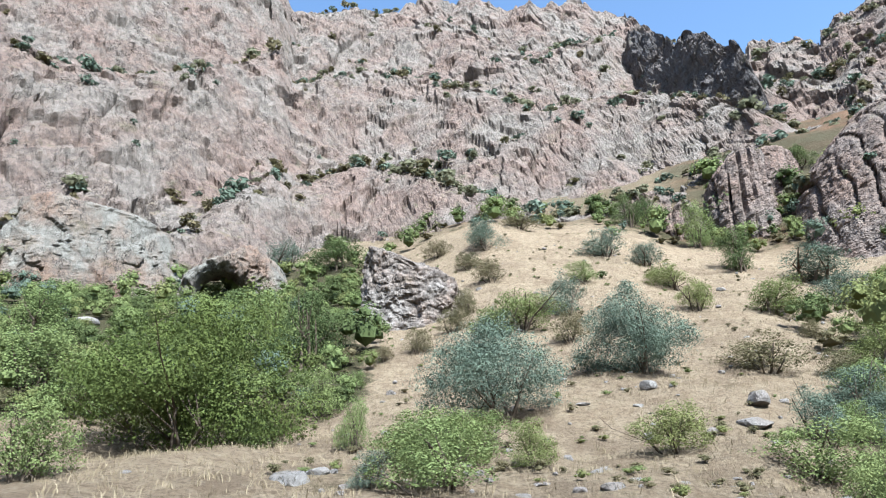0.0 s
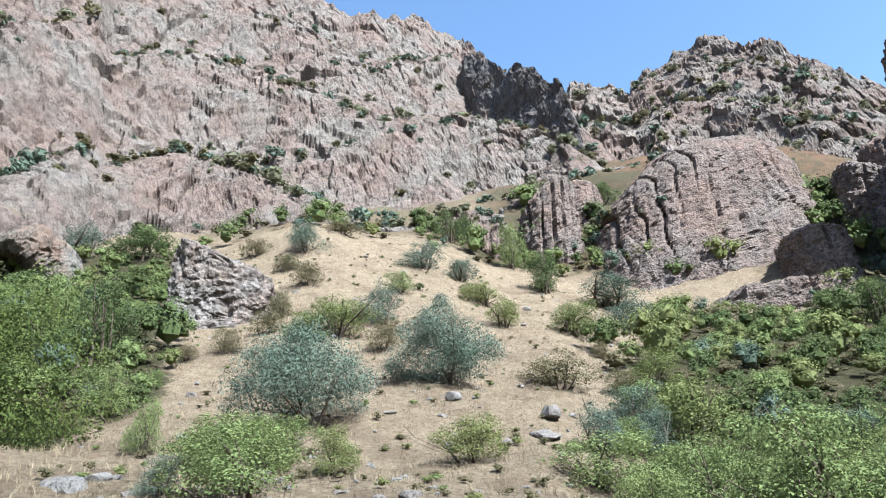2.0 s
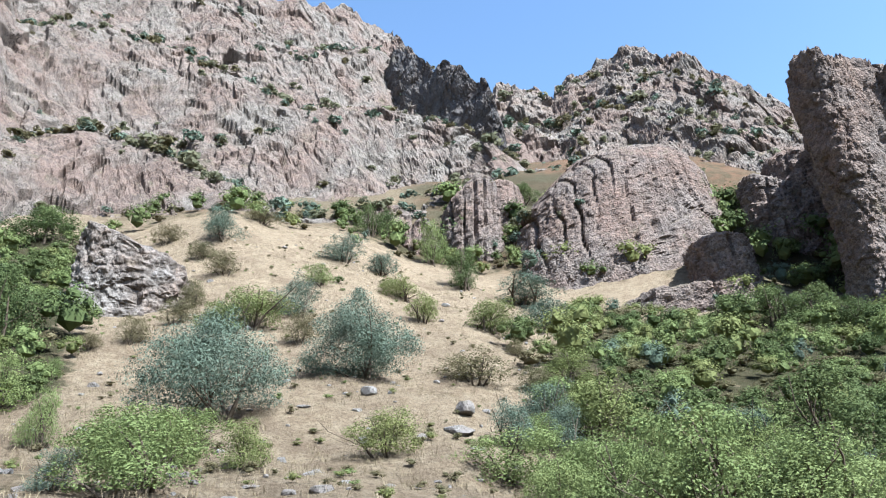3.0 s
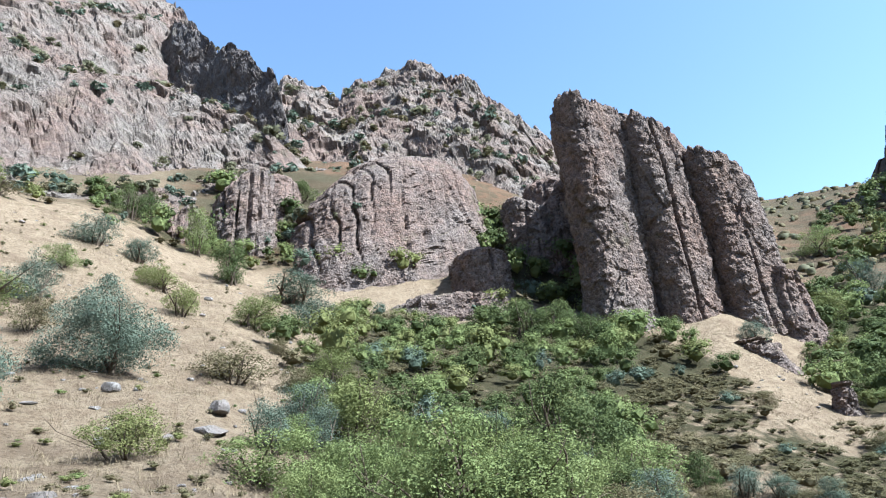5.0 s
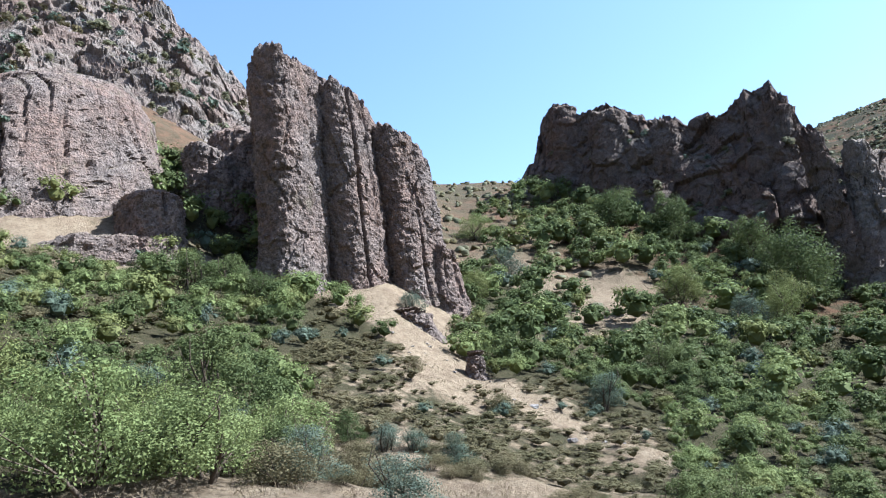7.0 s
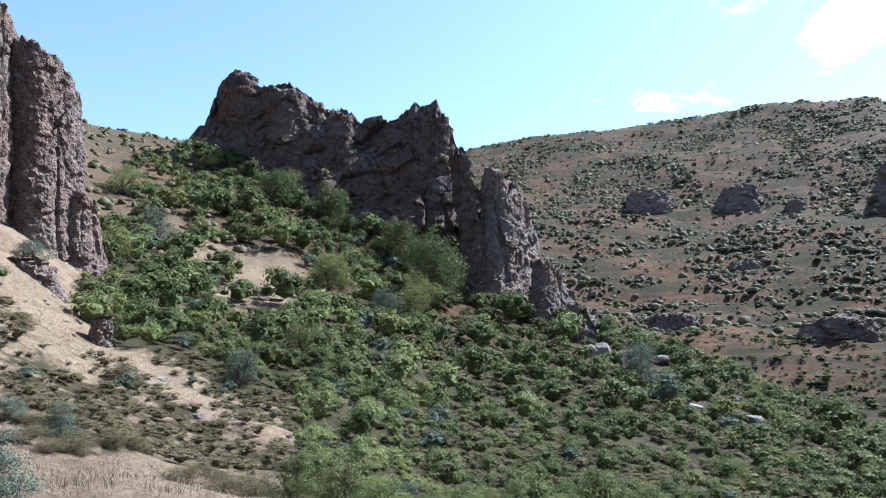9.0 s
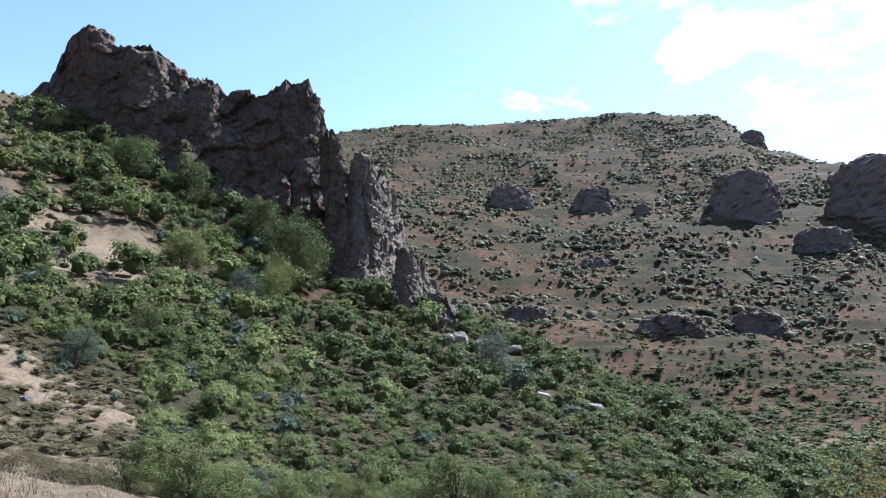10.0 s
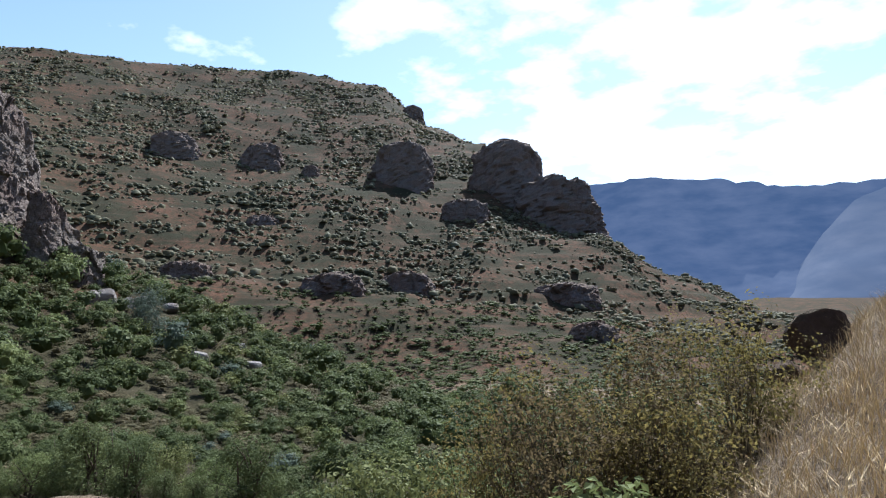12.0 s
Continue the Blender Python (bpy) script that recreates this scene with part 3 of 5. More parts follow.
def right_crag():
    far = lerp([(74, 176), (79, 166), (85, 158), (88, 158), (95, 151), (98, 146), (104, 142), (111, 138)])
    peak = lerp([(74, 17.6), (76.3, 19), (77.3, 21.8), (78.7, 23.4), (80, 22.6), (81.5, 22.2), (83.5, 22.5), (86, 21.4), (88, 20.6), (90, 20.2), (91.5, 20.1), (93, 20.7), (95.3, 21.0), (96.5, 19.2),
                 (97.8, 16.2), (99.2, 14.5), (102.3, 10.0), (104.6, 6.0), (107, 4.0), (109, 3.0), (111, 1.2)])
    foot = lerp([(74, 166), (80, 158), (85, 143), (90, 131), (95, 128), (98, 126), (104, 122), (111, 128)])
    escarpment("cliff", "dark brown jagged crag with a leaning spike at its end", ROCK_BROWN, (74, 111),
               lambda a: (foot(a), float(ground_z(a, foot(a)))), lambda a: (far(a), up(far(a), peak(a))),
               440, 140, 11.0, 2.6, 29, steps=0.3, teeth=1.5, key="crag")


def dark_wall():
    near = lerp([(17.5, 148), (20, 141), (24, 131), (28.8, 122)])
    peak = lerp([(17.5, 33), (18.6, 36.4), (20.2, 36.0), (21.5, 35.4), (22.4, 34.3), (23.4, 35.3), (25.3, 34.8), (26.4, 33.6), (27.2, 33.4), (28.0, 32.0), (28.8, 29)])
    # part of the shade on this face is put into the rock colour
    escarpment("cliff", "columnar dark grey wall below the skyline, its colour deepened for shade", ROCK_BASALT_SHADED, (17.5, 28.8),
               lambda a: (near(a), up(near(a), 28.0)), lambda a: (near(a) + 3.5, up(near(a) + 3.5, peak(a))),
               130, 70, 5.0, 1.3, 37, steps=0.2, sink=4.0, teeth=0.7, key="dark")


main_cliff()
dark_wall()
upper_peaks()
right_crag()


def outcrop(name, label, mat, az, r, sides, height, sink=1.5, nu=120, nv=70, square=2.6, taper=0.25, crown=None, clefts=(), flutes=0, flute_depth=0.0,
            rough=0.5, grain=2.0, seed=1, tilt=0.0, ribs_from=0.0, key="", category="rock", turn=0.0, cap_from=0.86, pebbles=0.0):
    """A free-standing rock. sides: half breadth across the line of sight and half depth along it; crown: height factor over the breadth (-1..1);
    clefts: (where at the foot, where at the top, half width, depth), over the breadth."""
    hw, hd = sides
    th = np.linspace(0, 2 * math.pi, nu, endpoint=False)
    v = np.concatenate([np.linspace(0, 0.9, nv - 14), 0.9 + 0.1 * np.sin(np.linspace(0.1, 1, 14) * math.pi / 2)])
    T, V = np.meshgrid(th, v, indexing="ij")
    cx, sy = np.cos(T), np.sin(T)
    cap = np.power(np.clip(1 - smooth(cap_from, 1.0, V) ** 1.5, 0.0, 1), 0.6)
    size = (1 - taper * V) * np.maximum(cap, 0.02)
    ex = 2.0 / square
    lx, ly = np.sign(cx) * np.abs(cx) ** ex, np.sign(sy) * np.abs(sy) ** ex
    X, Y = lx * hw * size, ly * hd * size
    side = X / hw
    for foot, head, wide, deep in clefts:
        mid = foot + (head - foot) * V + 0.04 * value_noise(np.stack([V * 4, V * 0, V * 0 + seed], -1), 2)
        cut = np.exp(-((side - mid) / wide) ** 2) * np.clip(-ly, 0, 1) * (ly < 0)
        Y += deep * cut
    h = height * (np.interp(side, *crown) if crown else 1.0)
    if cap_from > 0.9:
        h = h * (1 + 0.022 * ridged(np.stack([side * 5, ly * 2, V * 0 + seed], -1), 3, seed))
    Z = V * h
    if flutes:
        wave = np.abs(np.sin(flutes * (side + 0.03 * fbm(np.stack([X, Y, Z], -1) / 5, 2, seed)) * math.pi / 2 + seed))
        inward = flute_depth * np.clip(1 + 1.4 * value_noise(np.stack([side * flutes * 0.7, V * 2.5, V * 0 + seed], -1), 5), 0, 2) * (1 - wave) ** 5 * smooth(ribs_from, ribs_from + 0.25, V) * (ly < 0.4)
        X, Y = X * (1 - inward / hw), Y * (1 - inward / hd)
    a = radians(az + turn)
    c, s = math.cos(a), math.sin(a)
    X2 = X + tilt * Z
    xy = polar(az, r)
    P = np.stack([xy[0] + X2 * c + Y * s, xy[1] - X2 * s + Y * c, Z], -1)
    d = crags(P, grain * 2.2, rough, seed)
    if pebbles:
        d = d + pebbles * (0.5 - np.minimum(cells(P / 0.62, seed + 70)[0], 0.6)) + 0.6 * pebbles * (0.5 - np.minimum(cells(P / 1.3, seed + 71)[0], 0.7))
    nx, ny = lx * c + ly * s, -lx * s + ly * c
    P[..., 0] += nx * d
    P[..., 1] += ny * d
    P[..., 2] += d * 0.5 * smooth(0.5, 1, V)
    z0 = float(ground_z(az, r - hd * 0.8)) - sink
    P[..., 2] += z0
    faces = grid_faces(nu, nv, wrap=True)
    if key:
        remember(key, P[:, :-3])
    verts = P.reshape(-1, 3)
    top = verts.reshape(nu, nv, 3)[:, -1].mean(0)
    verts = np.concatenate([verts, [top]])
    lid = np.array([[i * nv + nv - 1, ((i + 1) % nu) * nv + nv - 1, len(verts) - 1] for i in range(nu)])
    tri = np.concatenate([faces[:, [0, 1, 2]], faces[:, [0, 2, 3]], lid])
    me = mesh_of(name, verts, tri, mat)
    return tagged(new(name, me), label, category)


# the fluted dome and the rocks round it
outcrop("rock_dome", "great fluted dome of grey-pink conglomerate on the slope", CONGLOMERATE, 35.4, 97, (18.5, 18), 31, 5, 320, 160, 2.6, 0.42,
        ([-1, -0.75, -0.3, 0.3, 0.7, 1], [0.52, 0.70, 0.88, 0.98, 0.93, 0.66]), (), 18, 0.9, 0.42, 2.6, 4, 0.10, 0.15, "dome", "rock", -24, 0.66, 0.28)
outcrop("rock_spur", "narrow fluted conglomerate spur beside the ravine", CONGLOMERATE, 24.0, 93, (5.2, 8), 19, 4, 110, 90, 2.4, 0.35,
        ([-1, 0, 1], [0.62, 0.95, 1.0]), (), 8, 1.1, 0.5, 2.0, 7, 0.08, turn=-12, pebbles=0.4)
outcrop("rock_spur", "low fluted conglomerate spur beside the ravine", CONGLOMERATE, 20.2, 92, (3.8, 7), 10, 3, 90, 60, 2.4, 0.4,
        ([-1, 0, 1], [0.6, 0.9, 1]), (), 6, 0.6, 0.6, 2.0, 8)
outcrop("rock_spur", "stepped conglomerate spur above the ravine", CONGLOMERATE, 27.6, 104, (5.5, 8), 14, 5, 110, 70, 2.6, 0.35, ([-1, 0, 1], [0.7, 1, 0.95]), (), 7, 0.8, 0.6, 2.2, 20)
outcrop("rock_ledge", "broad low conglomerate ledge under the fluted dome", CONGLOMERATE, 40.2, 77, (9.6, 6.5), 7.0, 4, 200, 50, 3.0, 0.12,
        ([-1, -0.6, 0, 0.6, 1], [0.75, 0.8, 1, 1.0, 1.1]), (), 9, 0.4, 0.6, 1.8, 9, pebbles=0.4)
outcrop("rock_nose", "rounded conglomerate block with a grassy top", CONGLOMERATE, 44.6, 81, (4.2, 6), 11.5, 4, 120, 70, 2.6, 0.2, None, (), 5, 0.4, 0.6, 2.0, 10, pebbles=0.4)
outcrop("rock_block", "tall conglomerate block deep in shade beside the monolith", CONGLOMERATE, 49.6, 98, (4.9, 6.0), 17.5, 5, 130, 80, 2.8, 0.2,
        ([-1, -0.4, 0.3, 1], [1.05, 1, 0.9, 0.8]), (), 6, 0.4, 0.7, 2.2, 11, pebbles=0.4)
outcrop("rock_block", "shaded conglomerate wall that closes the gully", CONGLOMERATE, 52.4, 100, (6.5, 6), 21, 5, 110, 70, 2.8, 0.2, None, (), 6, 0.6, 0.6, 2.2, 19, pebbles=0.4)


def monolith():
    root = tagged(new("rock_monolith"), "tall upright conglomerate monolith split into three pillars by deep clefts", "rock")
    root.location = spot(60.2, 72)
    for az, r, sides, rise, crown, square, seed, tilt, taper in (
            (55.8, 76, (4.3, 2.9), 28.4, ([-1, -0.85, -0.6, 0.0, 1], [1.0, 1.035, 1.0, 0.985, 0.95]), 3.2, 12, -0.012, 0.10),
            (61.2, 79.8, (3.9, 2.9), 26.0, ([-1, -0.5, 0.2, 1], [1.02, 1.0, 0.97, 0.92]), 2.8, 112, -0.065, 0.12),
            (65.9, 84.5, (4.6, 3.2), 21.7, ([-1, -0.4, 0.2, 0.7, 1], [1.06, 1.02, 0.97, 0.93, 0.86]), 2.8, 212, -0.095, 0.16),
            (68.5, 85.0, (4.0, 3.6), 13.8, ([-1, 0, 1], [1.05, 0.9, 0.6]), 2.2, 412, -0.09, 0.55),
            (61.6, 88, (7.6, 3.2), 25.0, ([-1, -0.4, 0, 0.5, 1], [1.06, 1.02, 0.96, 0.87, 0.76]), 2.6, 312, -0.07, 0.10),
            # no pillar: unseen back wall, added to cast shadow into the gully
            (57.0, 91, (4.6, 8.0), 26.5, ([-1, 0, 1], [1.0, 1.0, 0.95]), 2.8, 512, -0.02, 0.12)):
        height = up(r, rise) - float(ground_z(az, r - sides[1] * 0.8)) + 7.5
        big = r < 87 and rise > 20
        ob = outcrop("pillar", "", CONGLOMERATE, az, r, sides, height, 7.5, 170 if big else 80, 200 if big else 70, square, taper, crown, (), 3, 0.5, 0.42, 2.4, seed, tilt, 0.0, "", "", -50 if r < 90 else 0, 0.955, 0.30)
        ob.parent = root
        ob.matrix_parent_inverse = Matrix.Translation(-root.location)


monolith()
outcrop("rock_outcrop", "low heap of broken conglomerate at the monolith's foot", CONGLOMERATE, 64.6, 69, (3.2, 2.4), 3.4, 2.2, 90, 40, 2.2, 0.5, None, (), 0, 0, 0.8, 1.2, 17)
outcrop("rock_stump", "small weathered rock stump beside the bare path", CONGLOMERATE, 69.8, 61.5, (1.0, 0.9), 3.1, 0.9, 60, 40, 2.2, 0.4, None, (), 0, 0, 0.5, 0.6, 18)
outcrop("boulder", "leaning pebbly boulder with a reddish undercut face", PEBBLY, -2.6, 51, (3.9, 3.2), 9.8, 2.4, 210, 90, 3.4, 0.14,
        ([-1, -0.7, -0.1, 0.5, 1], [0.96, 1.0, 0.84, 0.72, 0.62]), (), 0, 0, 0.34, 1.2, 14, -0.05, pebbles=0.4)
outcrop("rock_fin", "pale smooth rock buttress at the foot of the cliff", ROCK_PALE, -28.5, 84, (11.0, 8), 16.5, 4, 200, 90, 2.6, 0.25,
        ([-1, -0.4, 0.3, 1], [0.95, 1, 0.92, 0.8]), (), 5, 0.5, 0.8, 3.4, 15)


outcrop("rock_block", "pale sloping rock on the flank of the arch", ROCK_PALE, -14.6, 75, (2.6, 3), 6.0, 2, 90, 50, 2.4, 0.35, ([-1, 0, 1], [1.0, 0.85, 0.45]), (), 0, 0, 0.7, 1.4, 56)


def rock_arch():
    """A natural arch: a thick band of rock that springs from the buttress to the slope."""
    nu, nv, az, r = 110, 44, -18.2, 74
    t = np.linspace(-0.12, 1.1, nu)
    ang = math.pi * (1 - t)
    base = float(ground_z(az, r)) + 0.5
    cx, cz = 4.2 * np.cos(ang) + 0.4, 4.0 * np.sin(ang)
    thick = 0.9 + 1.3 * smooth(0.25, 0.9, t)
    s = np.linspace(0, 2 * math.pi, nv, endpoint=False)
    out = np.stack([np.cos(ang), np.sin(ang)], -1)
    X = cx[:, None] + out[:, :1] * thick[:, None] * np.cos(s)[None]
    Z = cz[:, None] + out[:, 1:] * thick[:, None] * np.cos(s)[None]
    Y = 2.6 * np.sin(s)[None] + 0 * X
    a = radians(az)
    o = polar(az, r)
    P = np.stack([o[0] + X * math.cos(a) + Y * math.sin(a), o[1] - X * math.sin(a) + Y * math.cos(a), Z + base], -1)
    d = crags(P, 2.8, 0.8, 55)
    P[..., 2] += d * np.cos(s)[None] * out[:, 1:] + 0.2 * d
    P[..., 1] -= d * 0.7
    me = mesh_of("rock_arch", P.transpose(1, 0, 2).reshape(-1, 3), grid_faces(nv, nu, wrap=True), ROCK_PALE)
    tagged(new("rock_arch", me), "natural rock arch with a dark hollow at the cliff's foot", "rock")


rock_arch()


def crag_towers():
    """Towers and a leaning spike that stand up from the crag."""
    for az, r, hw, rise, tilt, sd in ((79.2, 165, 4.6, 23.3, 0.0, 61), (82.9, 157, 6.5, 22.4, 0.0, 62), (86.6, 154, 5.0, 21.0, 0.05, 63), (94.8, 147, 4.5, 20.9, 0.05, 64),
                                      (98.7, 131, 2.7, 17.9, -0.10, 65)):
        z0 = float(ground_z(az, r - hw * 0.8)) - 4
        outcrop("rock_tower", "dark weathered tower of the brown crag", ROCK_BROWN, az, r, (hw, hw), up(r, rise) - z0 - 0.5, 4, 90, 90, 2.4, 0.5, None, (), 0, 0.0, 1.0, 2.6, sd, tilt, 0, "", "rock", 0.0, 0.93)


crag_towers()


def crag_ribs():
    """The end of the crag: ribs that run away from the standpoint, so that the sun falls on their flank."""
    for az, r, sides, rise, crown, sd in ((101.4, 140, (13.5, 4.6), 17.4, ([-1, -0.7, -0.3, 0.2, 0.6, 1], [0.97, 1.0, 0.90, 0.76, 0.60, 0.38]), 66),
                                          (104.6, 133, (9.0, 3.6), 9.6, ([-1, -0.4, 0.2, 1], [1.0, 0.92, 0.7, 0.4]), 67),
                                          (106.9, 128, (6.5, 2.8), 5.6, ([-1, 0, 1], [1.0, 0.85, 0.5]), 68)):
        high = up(r - sides[0] * 0.8, rise) - float(ground_z(az, r - sides[1] * 0.8)) + 5
        # ROCK is paler than the crag's brown: sunlight put into the colour
        outcrop("rock_rib", "jagged rib at the sunny end of the crag, coloured paler as sunlit", ROCK, az, r, sides, high, 5, 150, 90, 2.6, 0.42, crown, (), 3, 0.5, 0.8, 2.6, sd, -0.02, 0.0, "", "rock", -64, 0.93)


crag_ribs()


def far_crags():
    """Crags that stand out of the opposite hillside."""
    for az, r, hw, h, sd in ((112.5, 690, 21, 24, 31), (119.0, 690, 20, 30, 32), (122.9, 660, 9, 12, 33), (130.3, 670, 30, 48, 34), (138.8, 690, 36, 66, 35), (142.6, 665, 40, 50, 36),
                             (135.3, 590, 20, 20, 37), (119, 520, 16, 10, 38), (130.5, 420, 17, 11, 39), (124.5, 385, 17, 11, 40), (143.5, 430, 20, 12, 41),
                             (113.5, 400, 14, 9, 42), (145.5, 330, 12, 8, 43), (131.2, 985, 14, 22, 44), (125.5, 255, 11, 7, 45)):
        outcrop("crag", "brown crag standing out of the scrubby hillside", CONGLOMERATE, az, r, (hw * 1.25, hw * 1.1), h + 8, 7, 80, 44, 2.4, 0.42, ([-1, -0.4, 0.1, 0.6, 1], [0.75, 0.95, 1, 0.9, 0.7]), (), 5, hw * 0.06,
                hw * 0.16, hw * 0.26, sd)


far_crags()


def plateau():
    """The table mountain across the main valley, so far off that it hardly shifts."""
    az = np.linspace(132, 215, 160)
    rim = 4650 + 120 * value_noise(np.stack([az * 0.2, az * 0, az * 0], -1), 3)
    topz = EYE + 4650 * np.tan(np.radians(np.interp(az, [132, 145, 155, 162, 166, 190, 215], [10.2, 10.0, 9.7, 8.7, 8.8, 8.0, 6])))
    topz = topz + 14 * fbm(np.stack([az * 0.9, az * 0, az * 0 + 5], -1), 4, 8)
    v = np.linspace(0, 1, 26)
    R = rim[:, None] - 1100 * (1 - v[None]) ** 1.5
    Z = -150 + (topz[:, None] + 150) * v[None] ** 1.25
    P = np.concatenate([polar(np.repeat(az[:, None], 26, 1), R), Z[..., None]], -1)
    P[..., 2] += 25 * ridged(P / 500.0, 4, 60) * (v * (1 - v) * 4)[None]
    me = mesh_of("backdrop", P.reshape(-1, 3), grid_faces(160, 26)[:, ::-1], HAZE_GLOW, True)
    tagged(new("backdrop", me), "table mountain across the far valley, its blue haze painted as a glow", "mountain", kind="structure")


plateau()


def far_slope():
    """A spur in front of the table mountain, painted paler as if sunlit."""
    az = np.linspace(158.5, 205, 90)
    top = np.interp(az, [158.5, 160, 162, 164, 167, 190, 205], [0.6, 2.2, 5.2, 7.2, 8.7, 8.4, 6]) + 0.15 * fbm(np.stack([az * 0.9, az * 0, az * 0 + 9], -1), 4, 9)
    v = np.linspace(0, 1, 20)
    R = 4250 - 700 * (1 - v[None]) + 0 * az[:, None]
    Z = -120 + (EYE + 4250 * np.tan(np.radians(top))[:, None] + 120) * v[None]
    P = np.concatenate([polar(np.repeat(az[:, None], 20, 1), R), Z[..., None]], -1)
    P[..., 2] += 18 * ridged(P / 400.0, 4, 62) * (v * (1 - v) * 4)[None]
    me = mesh_of("backdrop", P.reshape(-1, 3), grid_faces(90, 20)[:, ::-1], HAZE_GLOW_SUNLIT, True)
    tagged(new("backdrop", me), "slope across the far valley, its haze and sunlight painted as a pale glow", "mountain", kind="structure")


far_slope()

# ---------------------------------------------------------------- plants
def icosahedron():
    bm = bmesh.new()
    bmesh.ops.create_icosphere(bm, subdivisions=1, radius=1)
    made = np.array([v.co[:] for v in bm.verts]), np.array([[v.index for v in f.verts] for f in bm.faces])
    bm.free()
    return made


ICO = icosahedron()


def leaf_cloud(rng, lobes, count, size, slim=0.6, low=-0.8, corners=3, cores=0):
    """Leaves of three or four corners round the shells of a few lobes (centre xyz, radii xyz). Returns verts, faces."""
    lobes = np.asarray(lobes, float)
    area = lobes[:, 3] * lobes[:, 4] + lobes[:, 4] * lobes[:, 5]
    which = rng.choice(len(lobes), count, p=area / area.sum())
    d = rng.normal(size=(count, 3))
    d /= np.linalg.norm(d, axis=1)[:, None]
    d[:, 2] = np.where(d[:, 2] < low, -d[:, 2], d[:, 2])
    depth = np.where(rng.uniform(size=count) < 0.25, rng.uniform(0.3, 0.9, count), 1 - np.abs(rng.normal(0, 0.13, count)))
    ripple = 1 + 0.22 * value_noise(d * 3.1 + which[:, None] * 5.0, 3) + 0.17 * value_noise(d * 7.0 + which[:, None], 5)
    c = lobes[which, :3] + d * lobes[which, 3:] * (depth * ripple)[:, None]
    c[:, 2] = np.maximum(c[:, 2], 0.04)
    n = 1.25 * d + rng.normal(0, 0.30, (count, 3)) + np.array((0, 0, 0.22))
    n /= np.linalg.norm(n, axis=1)[:, None]
    u = np.cross(n, rng.normal(size=(count, 3)))
    u /= np.linalg.norm(u, axis=1)[:, None] + 1e-9
    w = np.cross(n, u)
    s = size * rng.uniform(0.6, 1.45, count)[:, None]
    a, b = u * s, w * s * slim
    lift = n * s * 0.25
    if corners == 3:
        verts = np.stack([c - a * 0.8 - b, c + a * 1.25, c - a * 0.5 + b * 1.3 + lift], 1).reshape(-1, 3)
    else:
        verts = np.stack([c - a, c - b + lift, c + a, c + b + lift], 1).reshape(-1, 3)
    faces = np.arange(count)[:, None] * corners + np.arange(corners)
    if cores:                                             # solid lumps added inside, which let no light through
        v, f = core_lumps(rng, lobes[:cores], 0.46)
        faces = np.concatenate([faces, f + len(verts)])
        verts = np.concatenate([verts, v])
    return verts, faces


def core_lumps(rng, lobes, share):
    """Solid lumps, added unseen inside each lobe to block light."""
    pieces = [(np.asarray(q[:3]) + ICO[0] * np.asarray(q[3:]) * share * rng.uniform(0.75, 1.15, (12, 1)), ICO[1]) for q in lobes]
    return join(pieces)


def limb(points, radii, sides=5):
    """A tapered bent tube."""
    points, radii = np.asarray(points, float), np.asarray(radii, float)
    ang = np.linspace(0, 2 * math.pi, sides, endpoint=False)
    verts = np.concatenate([p + q * np.stack([np.cos(ang), np.sin(ang), 0 * ang], -1) for p, q in zip(points, radii)])
    faces = [(i * sides + j, i * sides + (j + 1) % sides, (i + 1) * sides + (j + 1) % sides, (i + 1) * sides + j)
             for i in range(len(points) - 1) for j in range(sides)]
    return verts, np.array(faces)


def join(pieces):
    verts, faces, n = [], [], 0
    for v, f in pieces:
        verts.append(v)
        faces.append(f + n)
        n += len(v)
    return np.concatenate(verts), np.concatenate(faces)


def woody(rng, spread, stems, thick, lobes, twigs=2):
    """Stems from one foot that reach into the lobes."""
    pieces = []
    for k in range(stems):
        t = np.array(lobes[k % len(lobes)])
        end = t[:3] + rng.normal(0, 0.4, 3) * t[3:]
        start = np.array((rng.normal(0, thick * 2), rng.normal(0, thick * 2), -0.25))
        mid = start * 0.5 + end * 0.5 + rng.normal(0, 0.10, 3) * spread
        mid[2] = end[2] * 0.42
        pieces.append(limb([start, mid * 0.5 + start * 0.5, mid, end], [thick, thick * 0.75, thick * 0.5, thick * 0.18]))
        for _ in range(twigs):
            tip = end + rng.normal(0, 0.6, 3) * t[3:]
            tip[2] = max(0.1, tip[2])
            pieces.append(limb([mid, mid * 0.4 + tip * 0.6 + rng.normal(0, 0.05, 3), tip], [thick * 0.42, thick * 0.25, thick * 0.08], 4))
    return join(pieces)


